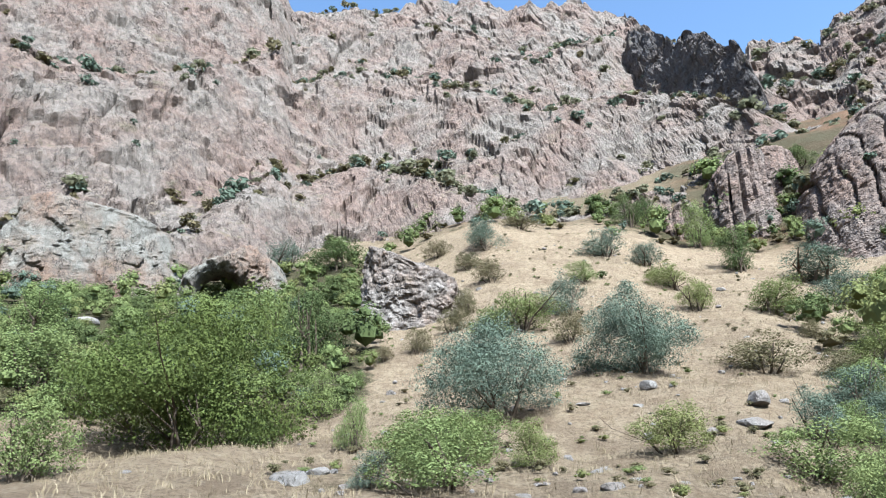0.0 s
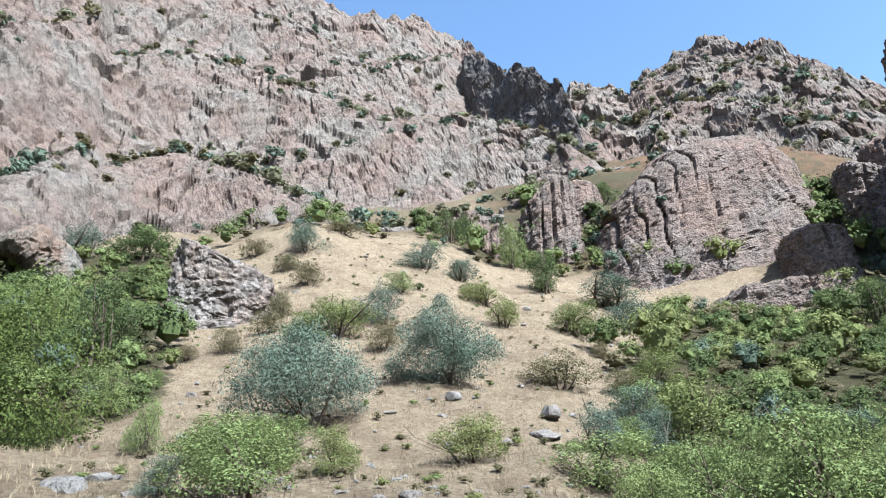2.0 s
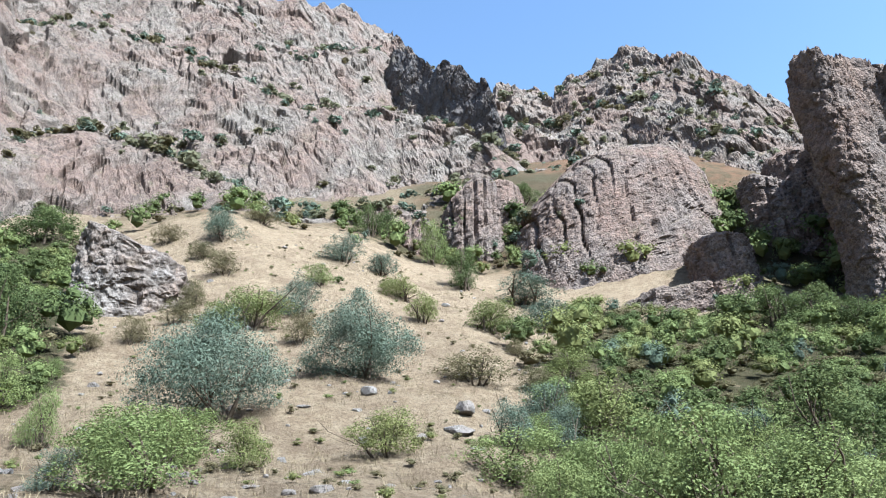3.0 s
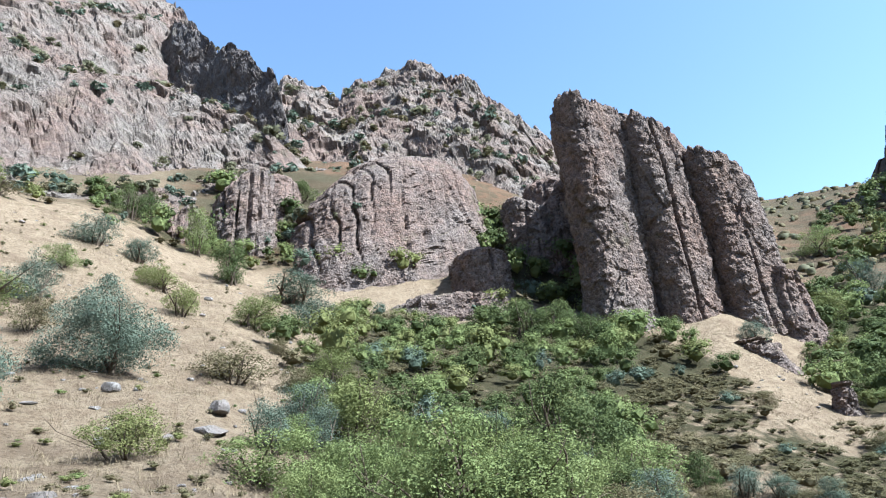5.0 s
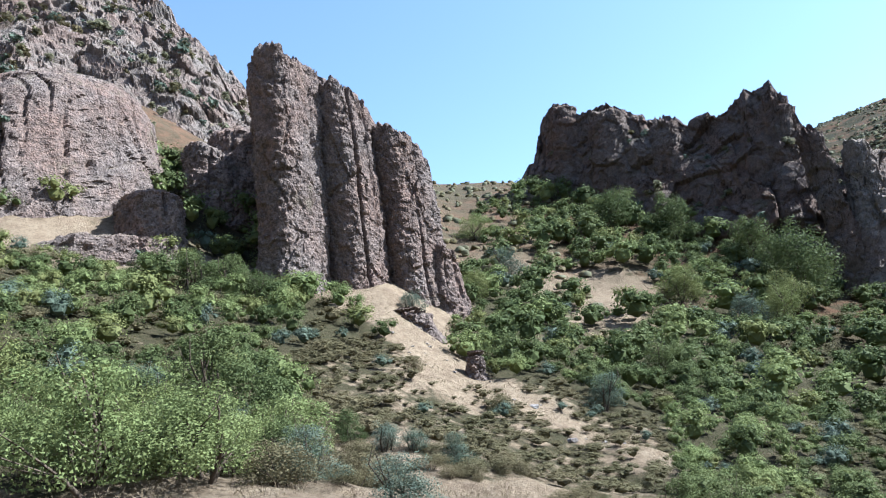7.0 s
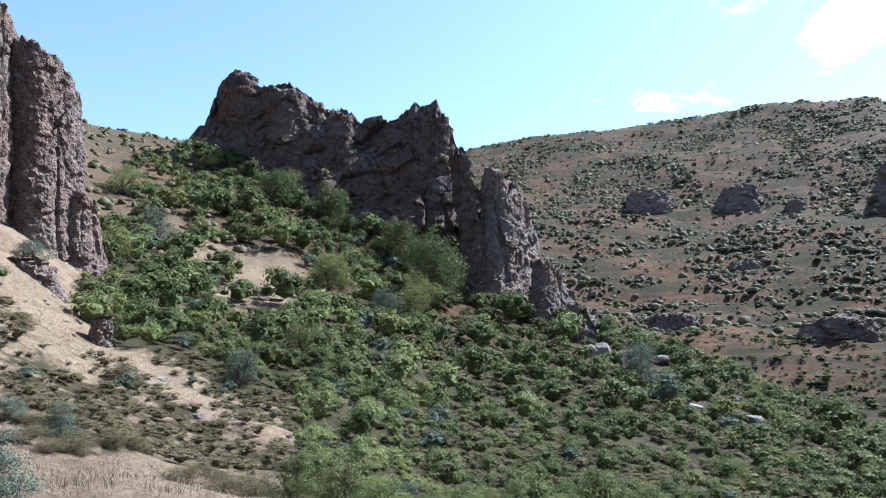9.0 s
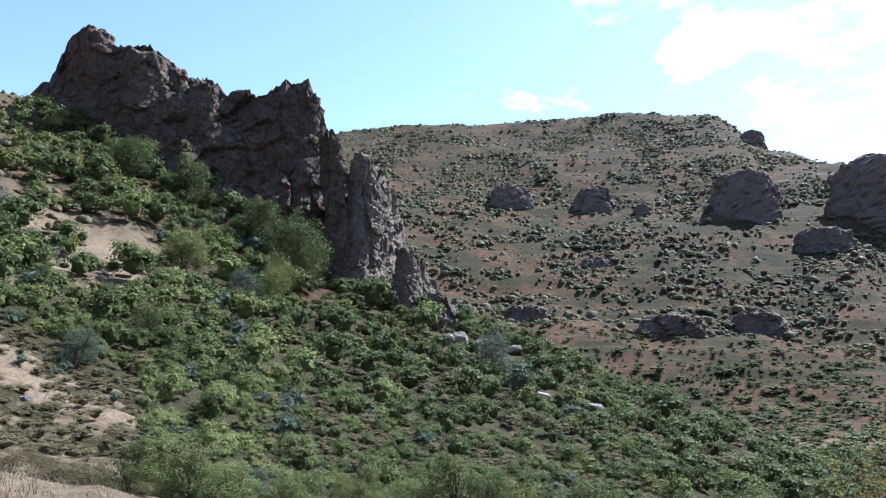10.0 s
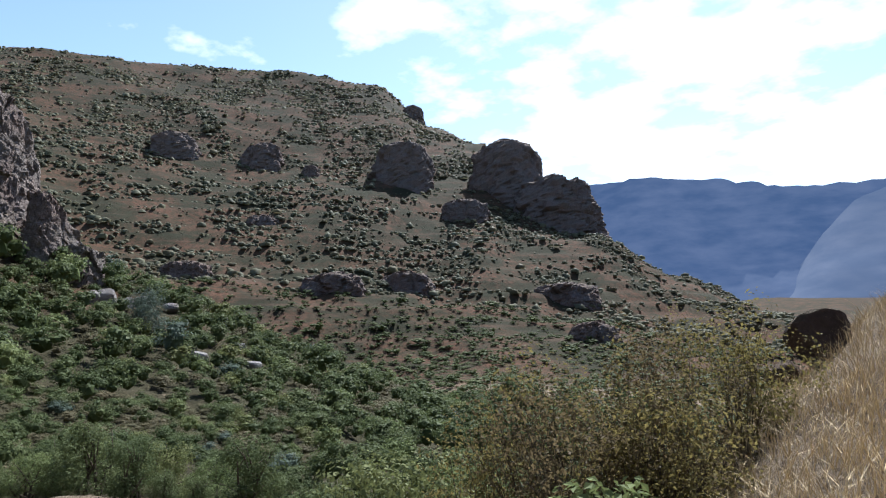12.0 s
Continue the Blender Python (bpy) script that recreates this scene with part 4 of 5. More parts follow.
def bush_lobes(rng, height, width, count, clear, clumps=6):
    """Uneven lobes that make up a crown, and smaller clumps of leaves on them. The first count are the main lobes."""
    mains, small = [], []
    for k in range(count):
        a = 2 * math.pi * (k + rng.uniform(-0.35, 0.35)) / max(1, count - 1) * 1.6
        out = 0.0 if k == 0 else rng.uniform(0.25, 0.66) * width / 2
        rad = 0.31 * width * rng.uniform(0.7, 1.15)
        rz = height * (1 - clear) * rng.uniform(0.22, 0.36)
        zc = height - rz * 1.1 if k == 0 else height * (clear + (1 - clear) * (rng.uniform(0.34, 0.70) if k % 2 else rng.uniform(0.10, 0.30)))
        mid = np.array((out * math.cos(a), out * math.sin(a), max(zc, rz * 0.6)))
        radii = np.array((rad, rad * rng.uniform(0.8, 1.2), rz))
        mains.append((*mid, *(radii * 0.85)))
        for _ in range(clumps):
            d = rng.normal(size=3)
            d[2] = abs(d[2]) - 0.5
            d /= np.linalg.norm(d)
            place = mid + d * radii * rng.uniform(0.7, 1.0)
            place[2] = max(place[2], 0.05 * height)
            small.append((*place, *(radii * rng.uniform(0.26, 0.46))))
    return mains + small


def plant(name, label, category, leaf, seed, height, width, lobe_count, count, size, stems=5, thick=0.04, clear=0.0, slim=0.6, group="", twigs=2, corners=3):
    """A bush or tree at the origin. clear: the share of the height that is free of leaves."""
    rng = np.random.default_rng(seed)
    lobes = bush_lobes(rng, height, width, lobe_count, clear)
    root = tagged(new(name), label, category, group)
    sv, sf = woody(rng, width * 0.5, stems, thick, lobes, twigs)
    part("trunk", mesh_of("trunk", sv, sf, BARK, True), root)
    lv, lf = leaf_cloud(rng, lobes, count, size, slim, corners=corners, cores=0)
    part("crown", mesh_of("crown", lv, lf, leaf), root)
    return root


TAKEN = []


def stand(az, r, wide, high, turn):
    TAKEN.append((*polar(az, r), wide))
    return Matrix.Translation(spot(az, r)) @ pose(0, 0, 0, 0, 0, turn) @ Matrix.Diagonal((wide, wide, high, 1))


def put(root, az, r, wide=1.0, high=1.0, turn=0.0):
    root.matrix_basis = stand(az, r, wide, high, turn)
    TAKEN[-1] = (*TAKEN[-1][:2], 2.0 * wide)
    return root


# trees that stand out by their size
put(plant("tree", "broad green deciduous tree with several stems", "tree", LEAF_TREE, 1, 6.6, 8.2, 18, 44000, 0.050, 9, 0.11, 0.08), -20.5, 26.5, 0.93, 0.96)
put(plant("tree", "silver-green oleaster tree with a dark bent trunk", "tree", LEAF_GREY, 2, 4.1, 5.4, 14, 36000, 0.040, 6, 0.12, 0.06, 0.4), 4.3, 25.5, 1, 1, 60)
put(plant("bush", "rounded silver-green oleaster bush on the dry meadow", "bush", LEAF_GREY, 3, 4.3, 4.8, 14, 34000, 0.042, 6, 0.09, 0.0, 0.42), 15.3, 31.5)
put(plant("tree", "big dark green tree against the crag", "tree", LEAF_DARK, 4, 13.0, 12.0, 14, 12000, 0.14, 5, 0.22, 0.05), 95.0, 117)
put(plant("tree", "dark green tree under the crag", "tree", LEAF_DARK, 5, 10.5, 9.0, 12, 9000, 0.135, 4, 0.2, 0.04), 86.7, 136)
put(plant("tree", "wide dark green tree under the crag", "tree", LEAF_DARK, 6, 8.2, 10.0, 12, 9000, 0.135, 4, 0.2, 0.04), 82.1, 138)
put(plant("tree", "dark green tree at the foot of the crag", "tree", LEAF_DARK, 7, 8.4, 8.4, 12, 8000, 0.135, 4, 0.2, 0.04), 91.6, 129)

GROUP = "shrubs of the hillside"


def kinds(leaf, label, seed, high, wide, leaves, size, slim=0.6, thick=0.035):
    return [plant("bush", label, "bush", leaf, seed + k, high, wide, 9, leaves, size, 6, thick, 0.0, slim, GROUP) for k in range(2)]


# every kind is one metre high and one metre wide, and is stood up at its own size
GREEN = kinds(LEAF_GREEN, "dense green bush on the slope", 11, 1, 1, 8200, 0.0125)
DARK = kinds(LEAF_DARK, "dense dark green bush on the slope", 21, 1, 1, 8200, 0.0125)
YELLOW = kinds(LEAF_YELLOW, "yellow-green bush on the dry slope", 31, 1, 1, 8200, 0.0125)
SILVER = kinds(LEAF_GREY, "grey-green bush on the slope", 41, 1, 1, 9000, 0.0125, 0.45)
OLIVE = kinds(LEAF_DRY, "half-dry olive-brown scrub bush", 51, 1, 1, 5400, 0.0155, 0.5, 0.02)
PLACED = set()


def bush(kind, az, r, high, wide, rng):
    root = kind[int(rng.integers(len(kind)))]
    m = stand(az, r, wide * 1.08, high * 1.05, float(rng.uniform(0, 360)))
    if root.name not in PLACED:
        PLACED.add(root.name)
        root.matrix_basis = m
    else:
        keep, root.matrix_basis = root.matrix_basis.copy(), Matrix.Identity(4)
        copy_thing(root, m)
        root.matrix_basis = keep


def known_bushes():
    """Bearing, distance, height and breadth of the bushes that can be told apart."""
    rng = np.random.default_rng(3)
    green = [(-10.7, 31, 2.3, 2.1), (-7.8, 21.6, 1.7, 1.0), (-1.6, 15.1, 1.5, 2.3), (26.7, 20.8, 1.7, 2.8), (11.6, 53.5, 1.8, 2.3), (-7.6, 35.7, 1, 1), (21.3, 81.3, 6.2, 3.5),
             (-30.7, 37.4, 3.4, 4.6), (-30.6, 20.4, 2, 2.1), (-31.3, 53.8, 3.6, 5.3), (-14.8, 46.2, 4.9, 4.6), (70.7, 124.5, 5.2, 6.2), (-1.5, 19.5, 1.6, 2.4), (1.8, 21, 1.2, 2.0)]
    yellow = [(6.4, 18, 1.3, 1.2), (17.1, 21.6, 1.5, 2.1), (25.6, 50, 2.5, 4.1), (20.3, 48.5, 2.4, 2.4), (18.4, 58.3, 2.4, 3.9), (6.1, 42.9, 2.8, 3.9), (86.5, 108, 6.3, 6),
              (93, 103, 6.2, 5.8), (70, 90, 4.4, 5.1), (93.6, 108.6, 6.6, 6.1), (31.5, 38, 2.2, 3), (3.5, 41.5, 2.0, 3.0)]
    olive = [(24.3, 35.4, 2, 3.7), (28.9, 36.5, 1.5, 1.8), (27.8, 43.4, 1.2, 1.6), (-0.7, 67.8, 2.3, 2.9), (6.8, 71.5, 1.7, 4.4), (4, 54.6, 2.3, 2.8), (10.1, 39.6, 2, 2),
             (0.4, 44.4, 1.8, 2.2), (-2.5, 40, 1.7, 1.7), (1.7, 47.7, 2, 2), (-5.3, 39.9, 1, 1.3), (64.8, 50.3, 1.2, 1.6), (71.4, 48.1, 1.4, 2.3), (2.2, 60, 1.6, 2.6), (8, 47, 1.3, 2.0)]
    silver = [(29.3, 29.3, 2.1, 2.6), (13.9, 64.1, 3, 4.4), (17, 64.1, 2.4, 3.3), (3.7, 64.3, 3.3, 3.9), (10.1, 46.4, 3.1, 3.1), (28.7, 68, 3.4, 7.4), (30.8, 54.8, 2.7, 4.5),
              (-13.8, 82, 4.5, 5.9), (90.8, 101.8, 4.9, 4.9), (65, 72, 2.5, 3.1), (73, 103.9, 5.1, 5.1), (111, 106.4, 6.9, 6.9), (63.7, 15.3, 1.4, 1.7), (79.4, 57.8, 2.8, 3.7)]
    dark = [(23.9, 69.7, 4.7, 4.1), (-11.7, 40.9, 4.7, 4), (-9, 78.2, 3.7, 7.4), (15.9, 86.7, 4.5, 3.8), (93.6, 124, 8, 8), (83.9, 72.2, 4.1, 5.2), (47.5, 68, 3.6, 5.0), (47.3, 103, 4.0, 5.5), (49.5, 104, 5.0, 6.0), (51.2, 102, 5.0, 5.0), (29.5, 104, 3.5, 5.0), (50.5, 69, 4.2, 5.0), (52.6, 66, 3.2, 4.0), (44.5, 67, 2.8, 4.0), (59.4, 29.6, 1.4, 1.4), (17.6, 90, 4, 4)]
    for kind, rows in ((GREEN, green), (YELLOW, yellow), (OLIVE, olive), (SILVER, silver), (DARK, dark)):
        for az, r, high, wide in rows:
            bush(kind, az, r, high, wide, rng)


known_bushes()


# ---- the thickets: the nearer bushes one by one, the rest as one growth for each kind of leaf
def clump_stock(seed, leaves, size, slim, lobes=6, clumps=3, cores=0):
    rng = np.random.default_rng(seed)
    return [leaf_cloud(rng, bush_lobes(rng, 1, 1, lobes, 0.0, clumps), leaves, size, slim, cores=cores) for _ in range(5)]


def rounded_stock(seed, leaves, size, slim):
    """Rounded shrubs one metre across: a dome with uneven bulges, light-blocking lumps inside."""
    rng = np.random.default_rng(seed)
    made = []
    for _ in range(5):
        lobes = [(rng.normal(0, 0.03), rng.normal(0, 0.03), 0.36, 0.38, 0.36, 0.40)]
        for k in range(10):
            a, e = 2.4 * k + rng.uniform(-0.4, 0.4), rng.uniform(0.05, 1.35)
            q = rng.uniform(0.14, 0.25)
            lobes.append((0.33 * math.cos(a) * math.cos(e), 0.33 * math.sin(a) * math.cos(e), 0.34 + 0.36 * math.sin(e) * rng.uniform(0.7, 1.1), q, q * rng.uniform(0.8, 1.2), q * rng.uniform(0.8, 1.1)))
        v, f = leaf_cloud(rng, lobes, leaves, size, slim, low=-0.3)
        cv, cf = core_lumps(rng, lobes[:6], 0.56)
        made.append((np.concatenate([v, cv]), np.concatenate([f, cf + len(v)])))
    return made


class Growth:
    """Leaves gathered from many bushes into one mesh."""

    def __init__(self, leaf, stock):
        self.leaf, self.stock, self.verts, self.faces, self.n = leaf, stock, [], [], 0

    def add(self, place, wide, high, turn, which):
        v, f = self.stock[which % len(self.stock)]
        c, s = math.cos(turn), math.sin(turn)
        w = np.stack([(v[:, 0] * c - v[:, 1] * s) * wide, (v[:, 0] * s + v[:, 1] * c) * wide, v[:, 2] * high], -1) + np.asarray(place)
        self.verts.append(w)
        self.faces.append(f + self.n)
        self.n += len(v)

    def build(self, name, label, category):
        if self.n:
            me = mesh_of(name, np.concatenate(self.verts), np.concatenate(self.faces), self.leaf, name == "scrub")
            tagged(new(name, me), label, category, kind="stuff")


def sow():
    rng = np.random.default_rng(5)
    growths = [Growth(leaf, rounded_stock(seed, 1000, 0.021, slim) + rounded_stock(seed + 10, 380, 0.032, slim))       # fine near by, coarse far off
               for leaf, seed, slim in ((LEAF_GREEN, 61, 0.6), (LEAF_DARK, 62, 0.6), (LEAF_YELLOW, 63, 0.6), (LEAF_GREY, 64, 0.45), (LEAF_DRY, 65, 0.5))]
    lone = [GREEN, DARK, YELLOW, SILVER, OLIVE]
    n = 30000
    tries = np.stack([rng.uniform(-42, 160, n), np.sqrt(rng.uniform(14.0 ** 2, 185.0 ** 2, n))], -1)
    tries = np.concatenate([tries, np.stack([rng.uniform(-42, 125, 10000), np.sqrt(rng.uniform(14.0 ** 2, 72.0 ** 2, 10000))], -1)])
    tries = tries[np.argsort(tries[:, 1])]
    cover = thicket(tries[:, 0], tries[:, 1])
    xy = polar(tries[:, 0], tries[:, 1])
    boxes = {}
    for x, y, w in TAKEN:
        boxes.setdefault((int(x // 8), int(y // 8)), []).append((x, y, w * 0.7))
    single = 0
    for (az, r), d, (x, y) in zip(tries, cover, xy):
        if rng.uniform() > d * 1.3 - 0.14:
            continue
        scrub = 56 < az < 84 and r < 60
        k = rng.uniform()
        k = k * 0.55 + 0.45 * rng.uniform(0.6, 1.0) if az > 95 and rng.uniform() < 0.45 else k
        far_side = rng.uniform() if az > 95 else rng.uniform(0.0, 1.15) if az > 62 and r > 60 else 1.0
        far_side = 1.0 if az < 95 and far_side > 0.45 else far_side
        which = 1 if far_side < 0.45 else 4 if far_side < 0.78 else 4 if (scrub and k < 0.86) or k < 0.09 else 0 if k < 0.42 else 1 if k < 0.70 else 2 if k < 0.85 else 3 if k < 0.93 else 4
        wide = ((2.0 + 3.2 * rng.uniform() ** 1.2) if 24 < az < 62 and r < 66 else (1.4 + 3.0 * rng.uniform() ** 1.4)) * (1.35 if r > 60 else 1.0) * (0.55 if which == 4 else 1.0) * (1.0 if 26 < az < 62 and r < 66 else 0.7 if az < 22 and r > 52 else 1.0) * (1.0 + 0.35 * float(smooth(60, 120, r)))
        wide *= 0.72 if scrub else 0.6 if az > 64 and r < 46 else 0.68 if r < 28 else 1.0
        high = wide * (rng.uniform(0.38, 0.6) if which == 4 else rng.uniform(0.7, 1.05))
        cell = (int(x // 8), int(y // 8))
        near = [q for i in (-1, 0, 1) for j in (-1, 0, 1) for q in boxes.get((cell[0] + i, cell[1] + j), ())]
        if any((x - q[0]) ** 2 + (y - q[1]) ** 2 < ((0.26 if which == 4 else 0.33 if r < 66 else 0.26) * (wide + q[2])) ** 2 for q in near):
            continue
        boxes.setdefault(cell, []).append((x, y, wide))
        if r < 58 and single < 250:
            bush(lone[which], az, r, high, wide, rng)
            single += 1
        else:
            growths[which].add(spot(az, r), wide, high, rng.uniform(0, 6.28), int(rng.integers(5)) + (5 if r > 70 else 0))
    for k in range(520):                                 # low herbs on the meadow
        az, r = rng.uniform(-14, 34), rng.uniform(15, 74)
        if float(thicket(az, r)) < 0.4:
            wide = rng.uniform(0.2, 0.6)
            growths[4 if rng.uniform() < 0.6 else 0 if rng.uniform() < 0.6 else 2].add(spot(az, r), wide, wide * rng.uniform(0.3, 0.7), rng.uniform(0, 6.28), k % 5 + 5)
    for g, label in zip(growths, ("continuous green shrub growth on the slope", "dark green shrub growth on the slope", "yellow-green shrub growth on the slope",
                                  "grey-green shrub growth on the slope", "dry olive scrub on the slope")):
        g.build("shrub_growth", label, "shrubs")


RIDGE = [(116, 123, 4.8, 0.45), (114.4, 95.3, 3.2, 0.5), (117.3, 110, 3.0, 0.5), (112.5, 124, 3.6, 0.5), (110.6, 121, 3.8, 0.6), (109.4, 117, 3.2, 0.6), (108.2, 119, 4.0, 0.7), (106.8, 117, 3.6, 0.6), (118.5, 101, 2.8, 0.5)]
for where in RIDGE:
    TAKEN.append((*polar(where[0], where[1]), where[2] * 1.7))
    TAKEN.append((*polar(where[0], where[1] - 3.5), where[2] * 1.5))
sow()


def mounds(seed):
    """Low rounded shrubs, one metre across, for a hillside far off."""
    rng = np.random.default_rng(seed)
    made = []
    for _ in range(10):
        v = ICO[0] * np.array((0.5, 0.5, 0.62)) * rng.uniform(0.6, 1.2, (12, 1)) + rng.normal(0, 0.05, (12, 3))
        made.append((v + np.array((0, 0, 0.3)), ICO[1][ICO[0][ICO[1]].mean(1)[:, 2] > -0.6]))
    return made


def far_scrub():
    """Scrub on the opposite hillside and beyond the saddle."""
    rng = np.random.default_rng(8)
    green, dull = Growth(LEAF_HEATH, mounds(71)), Growth(LEAF_DRY, mounds(72))
    near = Growth(LEAF_DARK, rounded_stock(73, 60, 0.06, 0.7))
    n = 100000
    az, r = rng.uniform(97, 166, n), np.sqrt(rng.uniform(170.0 ** 2, 1120.0 ** 2, n))
    p = np.concatenate([polar(az, r), np.zeros((n, 1))], -1)
    band = np.sin(ground_z(az, r) * 0.55 + 2.5 * fbm(p / 120.0, 2, 46))
    d = 0.12 + 0.12 * band + 0.80 * smooth(0.34, 0.66, 0.5 + 0.9 * fbm(p / 40.0, 4, 44)) + 0.12 * fbm(p / 14.0, 2, 45)
    d = np.where(r < 420, 0.25 + 1.2 * d, d)
    z = ground_z(az, r)
    for i in np.nonzero(rng.uniform(size=n) < d)[0]:
        wide = (1.2 + 4.2 * rng.uniform() ** 2) * (1.7 if rng.uniform() < 0.07 else 1.0)
        g = near if r[i] < 380 else dull if rng.uniform() < 0.22 else green
        g.add((p[i, 0], p[i, 1], z[i] - 0.1), wide, wide * rng.uniform(0.3, 0.6), rng.uniform(0, 6.28), int(rng.integers(10)))
    for k in range(320):                                  # tufts on the saddle
        a, q = rng.uniform(64, 80), rng.uniform(95, 215)
        (green if rng.uniform() < 0.3 else dull).add(spot(a, q), rng.uniform(0.9, 2.6), rng.uniform(0.5, 1.4), rng.uniform(0, 6.28), k % 5 + 5)
    green.build("scrub", "dark green scrub scattered over the opposite hillside", "scrub")
    near.build("shrub_growth", "green shrub growth at the foot of the opposite hillside", "shrubs")
    dull.build("scrub", "dull olive scrub scattered over the opposite hillside", "scrub")


far_scrub()


def cliff_shrubs():
    """Small shrubs that hold on to the ledges of the rock faces."""
    rng = np.random.default_rng(18)
    kinds_here = [Growth(LEAF_HEATH, clump_stock(81, 70, 0.15, 0.6, 4, 1, 0)), Growth(LEAF_DRY, clump_stock(82, 60, 0.15, 0.6, 4, 1, 0)), Growth(LEAF_GREY, clump_stock(83, 60, 0.15, 0.5, 4, 1, 0))]
    for faces, count, least in ((LEDGES["main"], 1000, 0.6), (LEDGES["peaks"], 330, 0.6), (LEDGES["crag"], 170, 0.55), (LEDGES["dome"], 16, 0.8)):
        spots, level = faces
        ok = np.nonzero(level > least)[0]
        for i in rng.choice(ok, min(count, len(ok)), replace=False):
            wide = rng.uniform(1.0, 2.9) * (1.6 if rng.uniform() < 0.12 else 1)
            k = rng.uniform()
            kinds_here[0 if k < 0.30 else 1 if k < 0.65 else 2].add(spots[i] - np.array((0, 0, 0.05)), wide, wide * rng.uniform(0.5, 0.9), rng.uniform(0, 6.28), int(rng.integers(5)))
    for g, label in zip(kinds_here, ("green shrubs rooted on rock ledges", "dry olive shrubs rooted on rock ledges", "grey-green shrubs rooted on rock ledges")):
        g.build("ledge_shrub", label, "shrubs")


cliff_shrubs()


# ---------------------------------------------------------------- loose stones
def stone_mesh(seed, mat):
    rng = np.random.default_rng(seed)
    bm = bmesh.new()
    bmesh.ops.create_icosphere(bm, subdivisions=3, radius=0.5 if mat is STONE else 0.62)
    pts = np.array([v.co[:] for v in bm.verts])
    for _ in range(9):                                    # flat broken sides
        n = rng.normal(size=3)
        n /= np.linalg.norm(n)
        over = np.maximum(pts @ n - rng.uniform(0.22, 0.40 if mat is STONE else 0.34), 0)
        pts -= over[:, None] * n
    pts += 0.035 * fbm(pts * 4, 3, seed)[:, None] * pts
    for v, q in zip(bm.verts, pts):
        v.co = q
    me = bpy.data.meshes.new("stone")
    bm.to_mesh(me)
    bm.free()
    me.materials.append(mat)
    return me


STONES = [stone_mesh(s, STONE) for s in (1, 2, 3, 4)]
DARK_STONES = [stone_mesh(s, ROCK_BROWN) for s in (5, 6)]


def stone(name, label, me, az, r, size, flat=0.6, turn=0.0, tip=0.0, sink=0.12, group=""):
    ob = tagged(new(name, me), label, "stone", group)
    z = Vector((0, 0, size * (0.28 * flat - sink)))
    ob.matrix_basis = Matrix.Translation(spot(az, r) + z) @ pose(0, 0, 0, tip, 0, turn) @ Matrix.Diagonal((size, size * 0.8, size * flat, 1))
    return ob


def known_stones():
    rows = [(15.6, 28.8, 0.75, 0.9), (23.0, 25.3, 1.75, 0.35), (23.1, 27.4, 1.1, 0.8), (10.6, 27, 0.8, 0.25), (12, 15.2, 0.55, 0.6), (-4.9, 34.7, 0.75, 0.6), (-12.3, 17.3, 1.5, 0.4),
            (-10.9, 17.8, 0.9, 0.4), (22.2, 60.4, 0.9, 0.6), (8.8, 65.1, 0.8, 0.5), (-28.2, 60.6, 3.0, 0.4), (-24.1, 18.7, 0.4, 0.5), (14.7, 26.6, 0.45, 0.5), (2.8, 53.5, 0.9, 0.5),
            (11.1, 17.8, 0.36, 0.5), (74, 53.7, 1.1, 0.5), (76.5, 44.3, 1.4, 0.35), (120.8, 69, 1.7, 0.5)]
    for k, (az, r, size, flat) in enumerate(rows):
        stone("stone", "pale grey broken stone lying in dry grass", STONES[k % 4], az, r, size, flat, 47.0 * k, 8 * math.sin(k), group="loose stones")
    for k, (az, r, size, flat) in enumerate(RIDGE):
        stone("rock_slab", "pale sloping rock slab on the scrubby ridge", STONES[k % 4], az, r, size, flat + 0.15, 20 + 30.0 * k, 14, 0.02, group="slabs of the ridge")
    rng = np.random.default_rng(31)
    for k in range(260):
        az, r = rng.uniform(-12, 33), 15 + 57 * rng.uniform() ** 1.3
        if float(thicket(az, r)) > 0.3:
            continue
        stone("stone", "small pale stone in the dry grass", STONES[k % 4], az, r, rng.uniform(0.14, 0.5), rng.uniform(0.3, 0.8), rng.uniform(0, 360), 0, group="loose stones")
    for k in range(60):
        az, r = rng.uniform(62, 84), rng.uniform(30, 66)
        if float(thicket(az, r)) > 0.25:
            continue
        stone("stone", "small pale stone on the bare path", STONES[k % 4], az, r, rng.uniform(0.2, 0.6), rng.uniform(0.3, 0.8), rng.uniform(0, 360), 0, group="loose stones")


known_stones()
stone("boulder", "dark angular boulder on the grassy slope", DARK_STONES[0], 162.1, 12.0, 1.2, 0.9, 55, 12, 0.18)
stone("boulder", "small dark boulder beside the larger one", DARK_STONES[1], 159.2, 12.4, 0.75, 1.0, 80, 0, 0.0)
stone("rock_slab", "flat lichen-grey rock at the edge of the dry grass", STONES[2], 163.5, 4.6, 1.1, 0.35, 20, 0, 0.10)


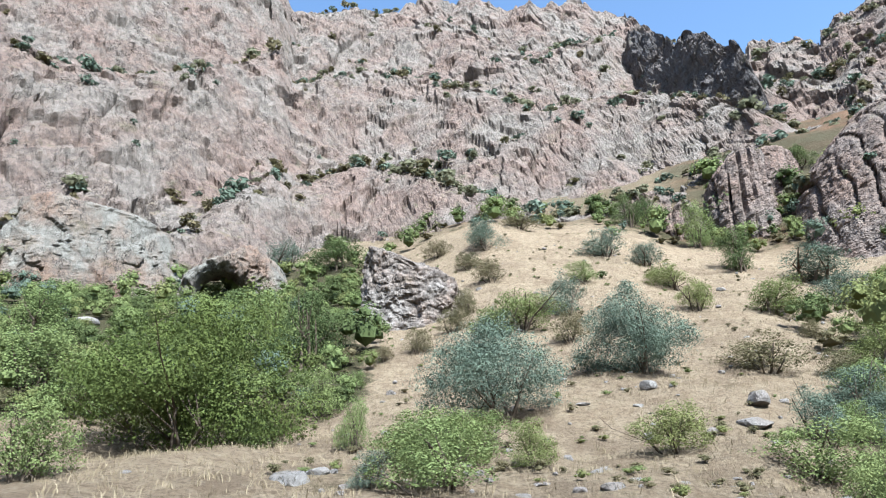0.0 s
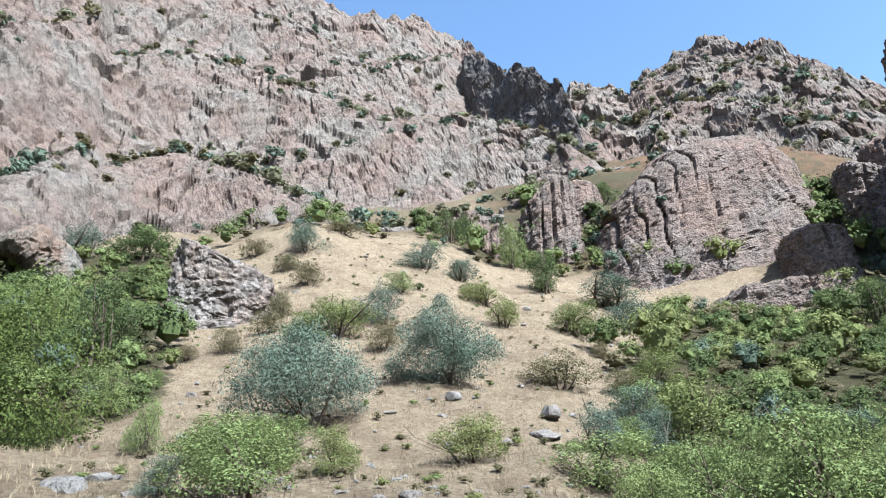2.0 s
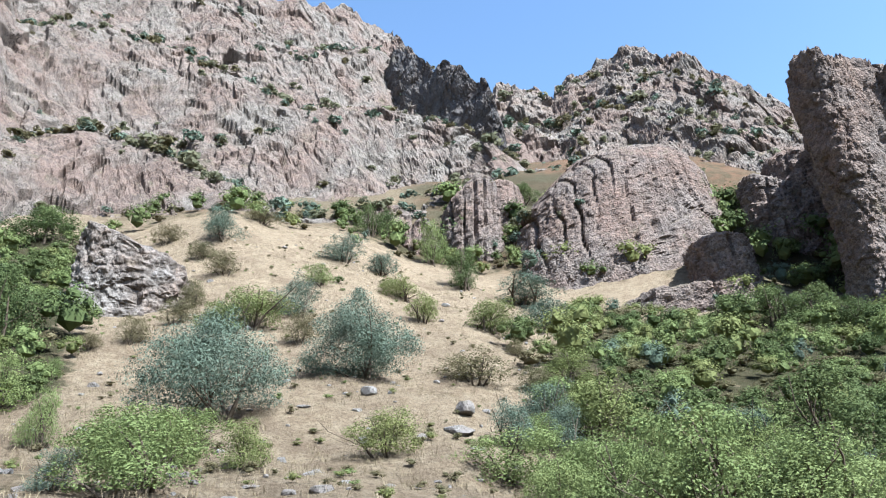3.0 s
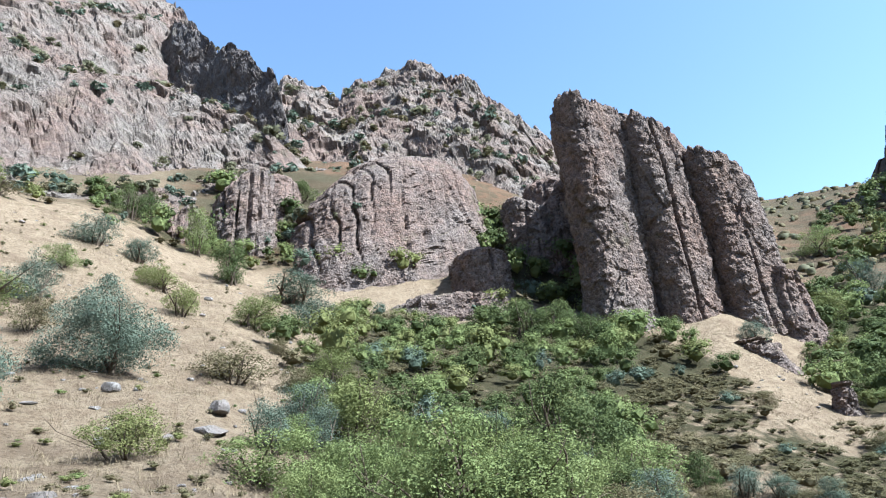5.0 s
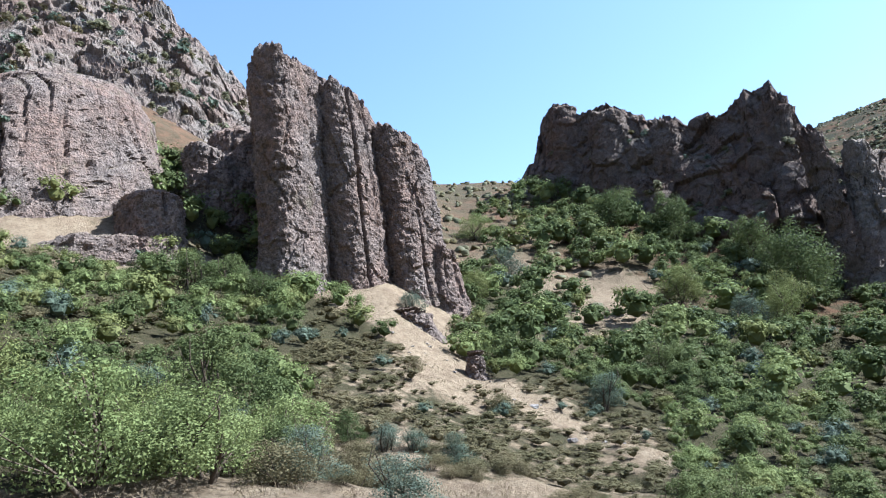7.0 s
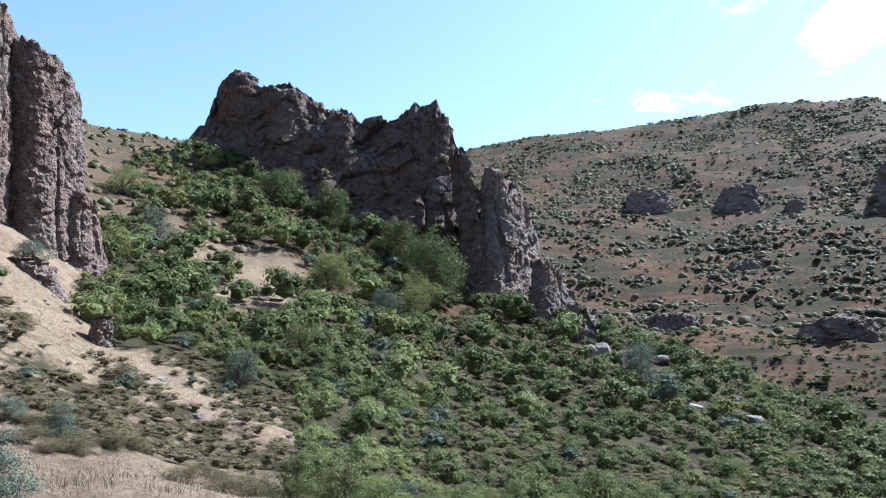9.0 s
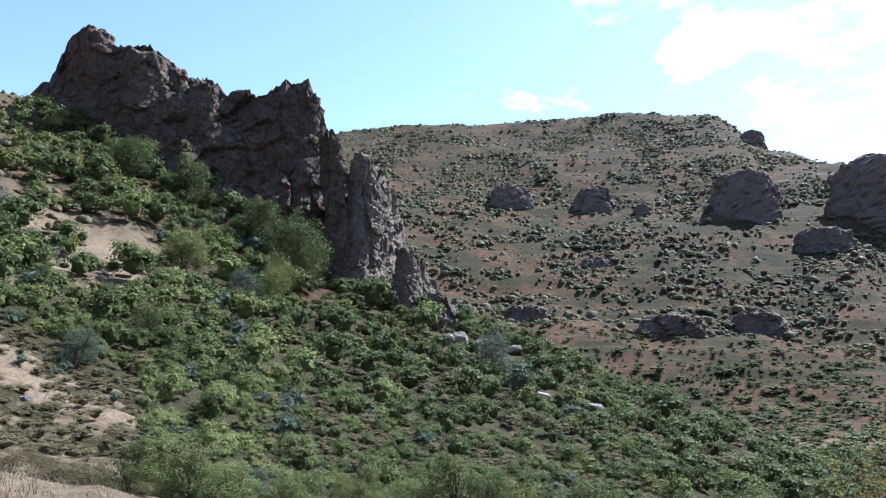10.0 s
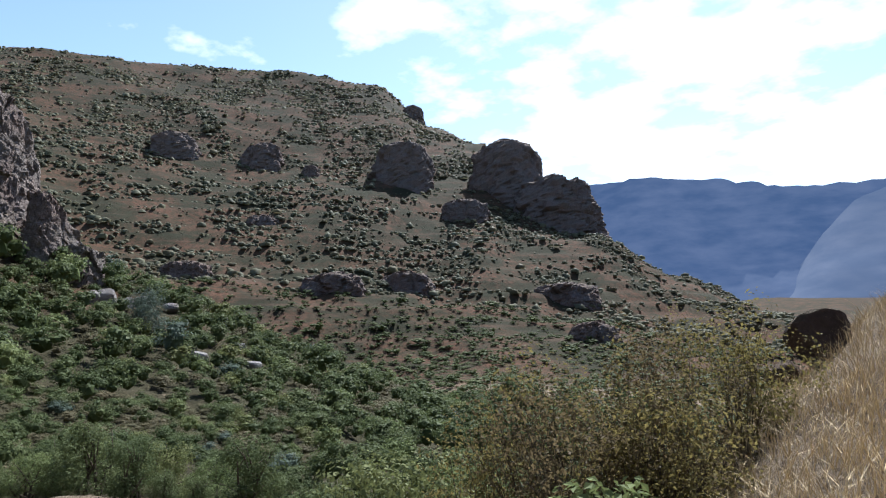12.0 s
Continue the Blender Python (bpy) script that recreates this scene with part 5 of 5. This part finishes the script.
# ---------------------------------------------------------------- dry grass
def blades(rng, roots, heights, lean, wide):
    n = len(roots)
    a = rng.uniform(0, 2 * math.pi, n)
    side = np.stack([np.cos(a), np.sin(a), 0 * a], -1) * (wide * rng.uniform(0.6, 1.4, n))[:, None]
    bend = rng.normal(0, lean, (n, 3)) * heights[:, None]
    bend[:, 2] = 0
    up_ = np.stack([0 * a, 0 * a, heights], -1)
    mid, tip = roots + up_ * 0.6 + bend * 0.35, roots + up_ * rng.uniform(0.8, 1.0, n)[:, None] + bend
    verts = np.stack([roots - side, roots + side, mid + side * 0.7, mid - side * 0.7, tip], 1).reshape(-1, 3)
    k = np.arange(n)[:, None] * 5
    faces = np.concatenate([k + np.array((0, 1, 2)), k + np.array((0, 2, 3)), k + np.array((3, 2, 4))])
    return verts, faces


def grass():
    rng = np.random.default_rng(41)
    # the slope beside the standpoint
    n = 26000
    az, r = rng.uniform(150, 182, n), 2.2 + 15 * rng.uniform(0, 1, n) ** 1.3
    keep = rng.uniform(size=n) < smooth(148, 160, az + 6 * rng.normal(0, 1, n))
    az, r = az[keep], r[keep]
    roots = np.concatenate([polar(az, r), ground_z(az, r)[:, None] - 0.02], -1)
    patch = 0.5 + 0.5 * value_noise(roots / 0.8, 4)
    h = rng.uniform(0.12, 0.42, len(r)) * (0.55 + 0.7 * patch)
    v, f = blades(rng, roots, h, 0.55, 0.0035)
    tagged(new("dry_grass", mesh_of("dry_grass", v, f, STRAW)), "long dry straw-coloured grass on the near slope", "grass", kind="stuff")
    # tufts over the meadow and the path's edges
    tuft = 22000
    az, r = rng.uniform(-30, 84, tuft), np.sqrt(rng.uniform(14.0 ** 2, 75.0 ** 2, tuft))
    keep = thicket(az, r) < 0.35
    az, r = np.repeat(az[keep], 6), np.repeat(r[keep], 6)
    xy = polar(az, r) + rng.normal(0, 0.10, (len(r), 2))
    roots = np.concatenate([xy, ground_z(az, r)[:, None] - 0.03], -1)
    v, f = blades(rng, roots, rng.uniform(0.08, 0.30, len(r)), 0.55, 0.008)
    tagged(new("dry_grass", mesh_of("dry_grass", v, f, STRAW_DULL)), "tufts of dry grass over the stony meadow", "grass", kind="stuff")


grass()


# ---------------------------------------------------------------- the thorny bush in front
def front_bush():
    for k, (az, r, high, wide) in enumerate([(137.5, 7.6, 1.75, 1.6), (142.5, 7.2, 2.15, 1.7), (147.2, 7.4, 2.20, 1.7), (151.8, 7.3, 2.10, 1.6), (156.3, 8.2, 1.75, 1.5), (146, 6.2, 1.6, 1.8), (151, 6.3, 1.4, 1.5)]):
        leaf = (LEAF_OLD, LEAF_TWIG)[k % 2]
        put(plant("bush", "tall thorny bush with thin twigs and small yellowing leaves", "bush", leaf, 90 + k, high, wide, 10, 4200, 0.019, 44, 0.009, 0.0, 0.6, "thorn bushes by the path", 3, 4), az, r)
    put(plant("bush", "low leafy bush with shiny bright green leaves", "bush", LEAF_GREEN, 98, 0.85, 1.0, 8, 900, 0.038, 9, 0.008, 0.0, 0.62, corners=4), 145.6, 5.1)
    put(plant("bush", "yellow-green bush in full sun below the path", "bush", LEAF_YELLOW, 99, 1.9, 2.6, 12, 4200, 0.034, 9, 0.015), 131.5, 10.5)
    put(plant("bush", "dark green bush below the path", "bush", LEAF_DARK, 97, 1.3, 2.2, 12, 3000, 0.035, 9, 0.02), 124.5, 16.0)


front_bush()
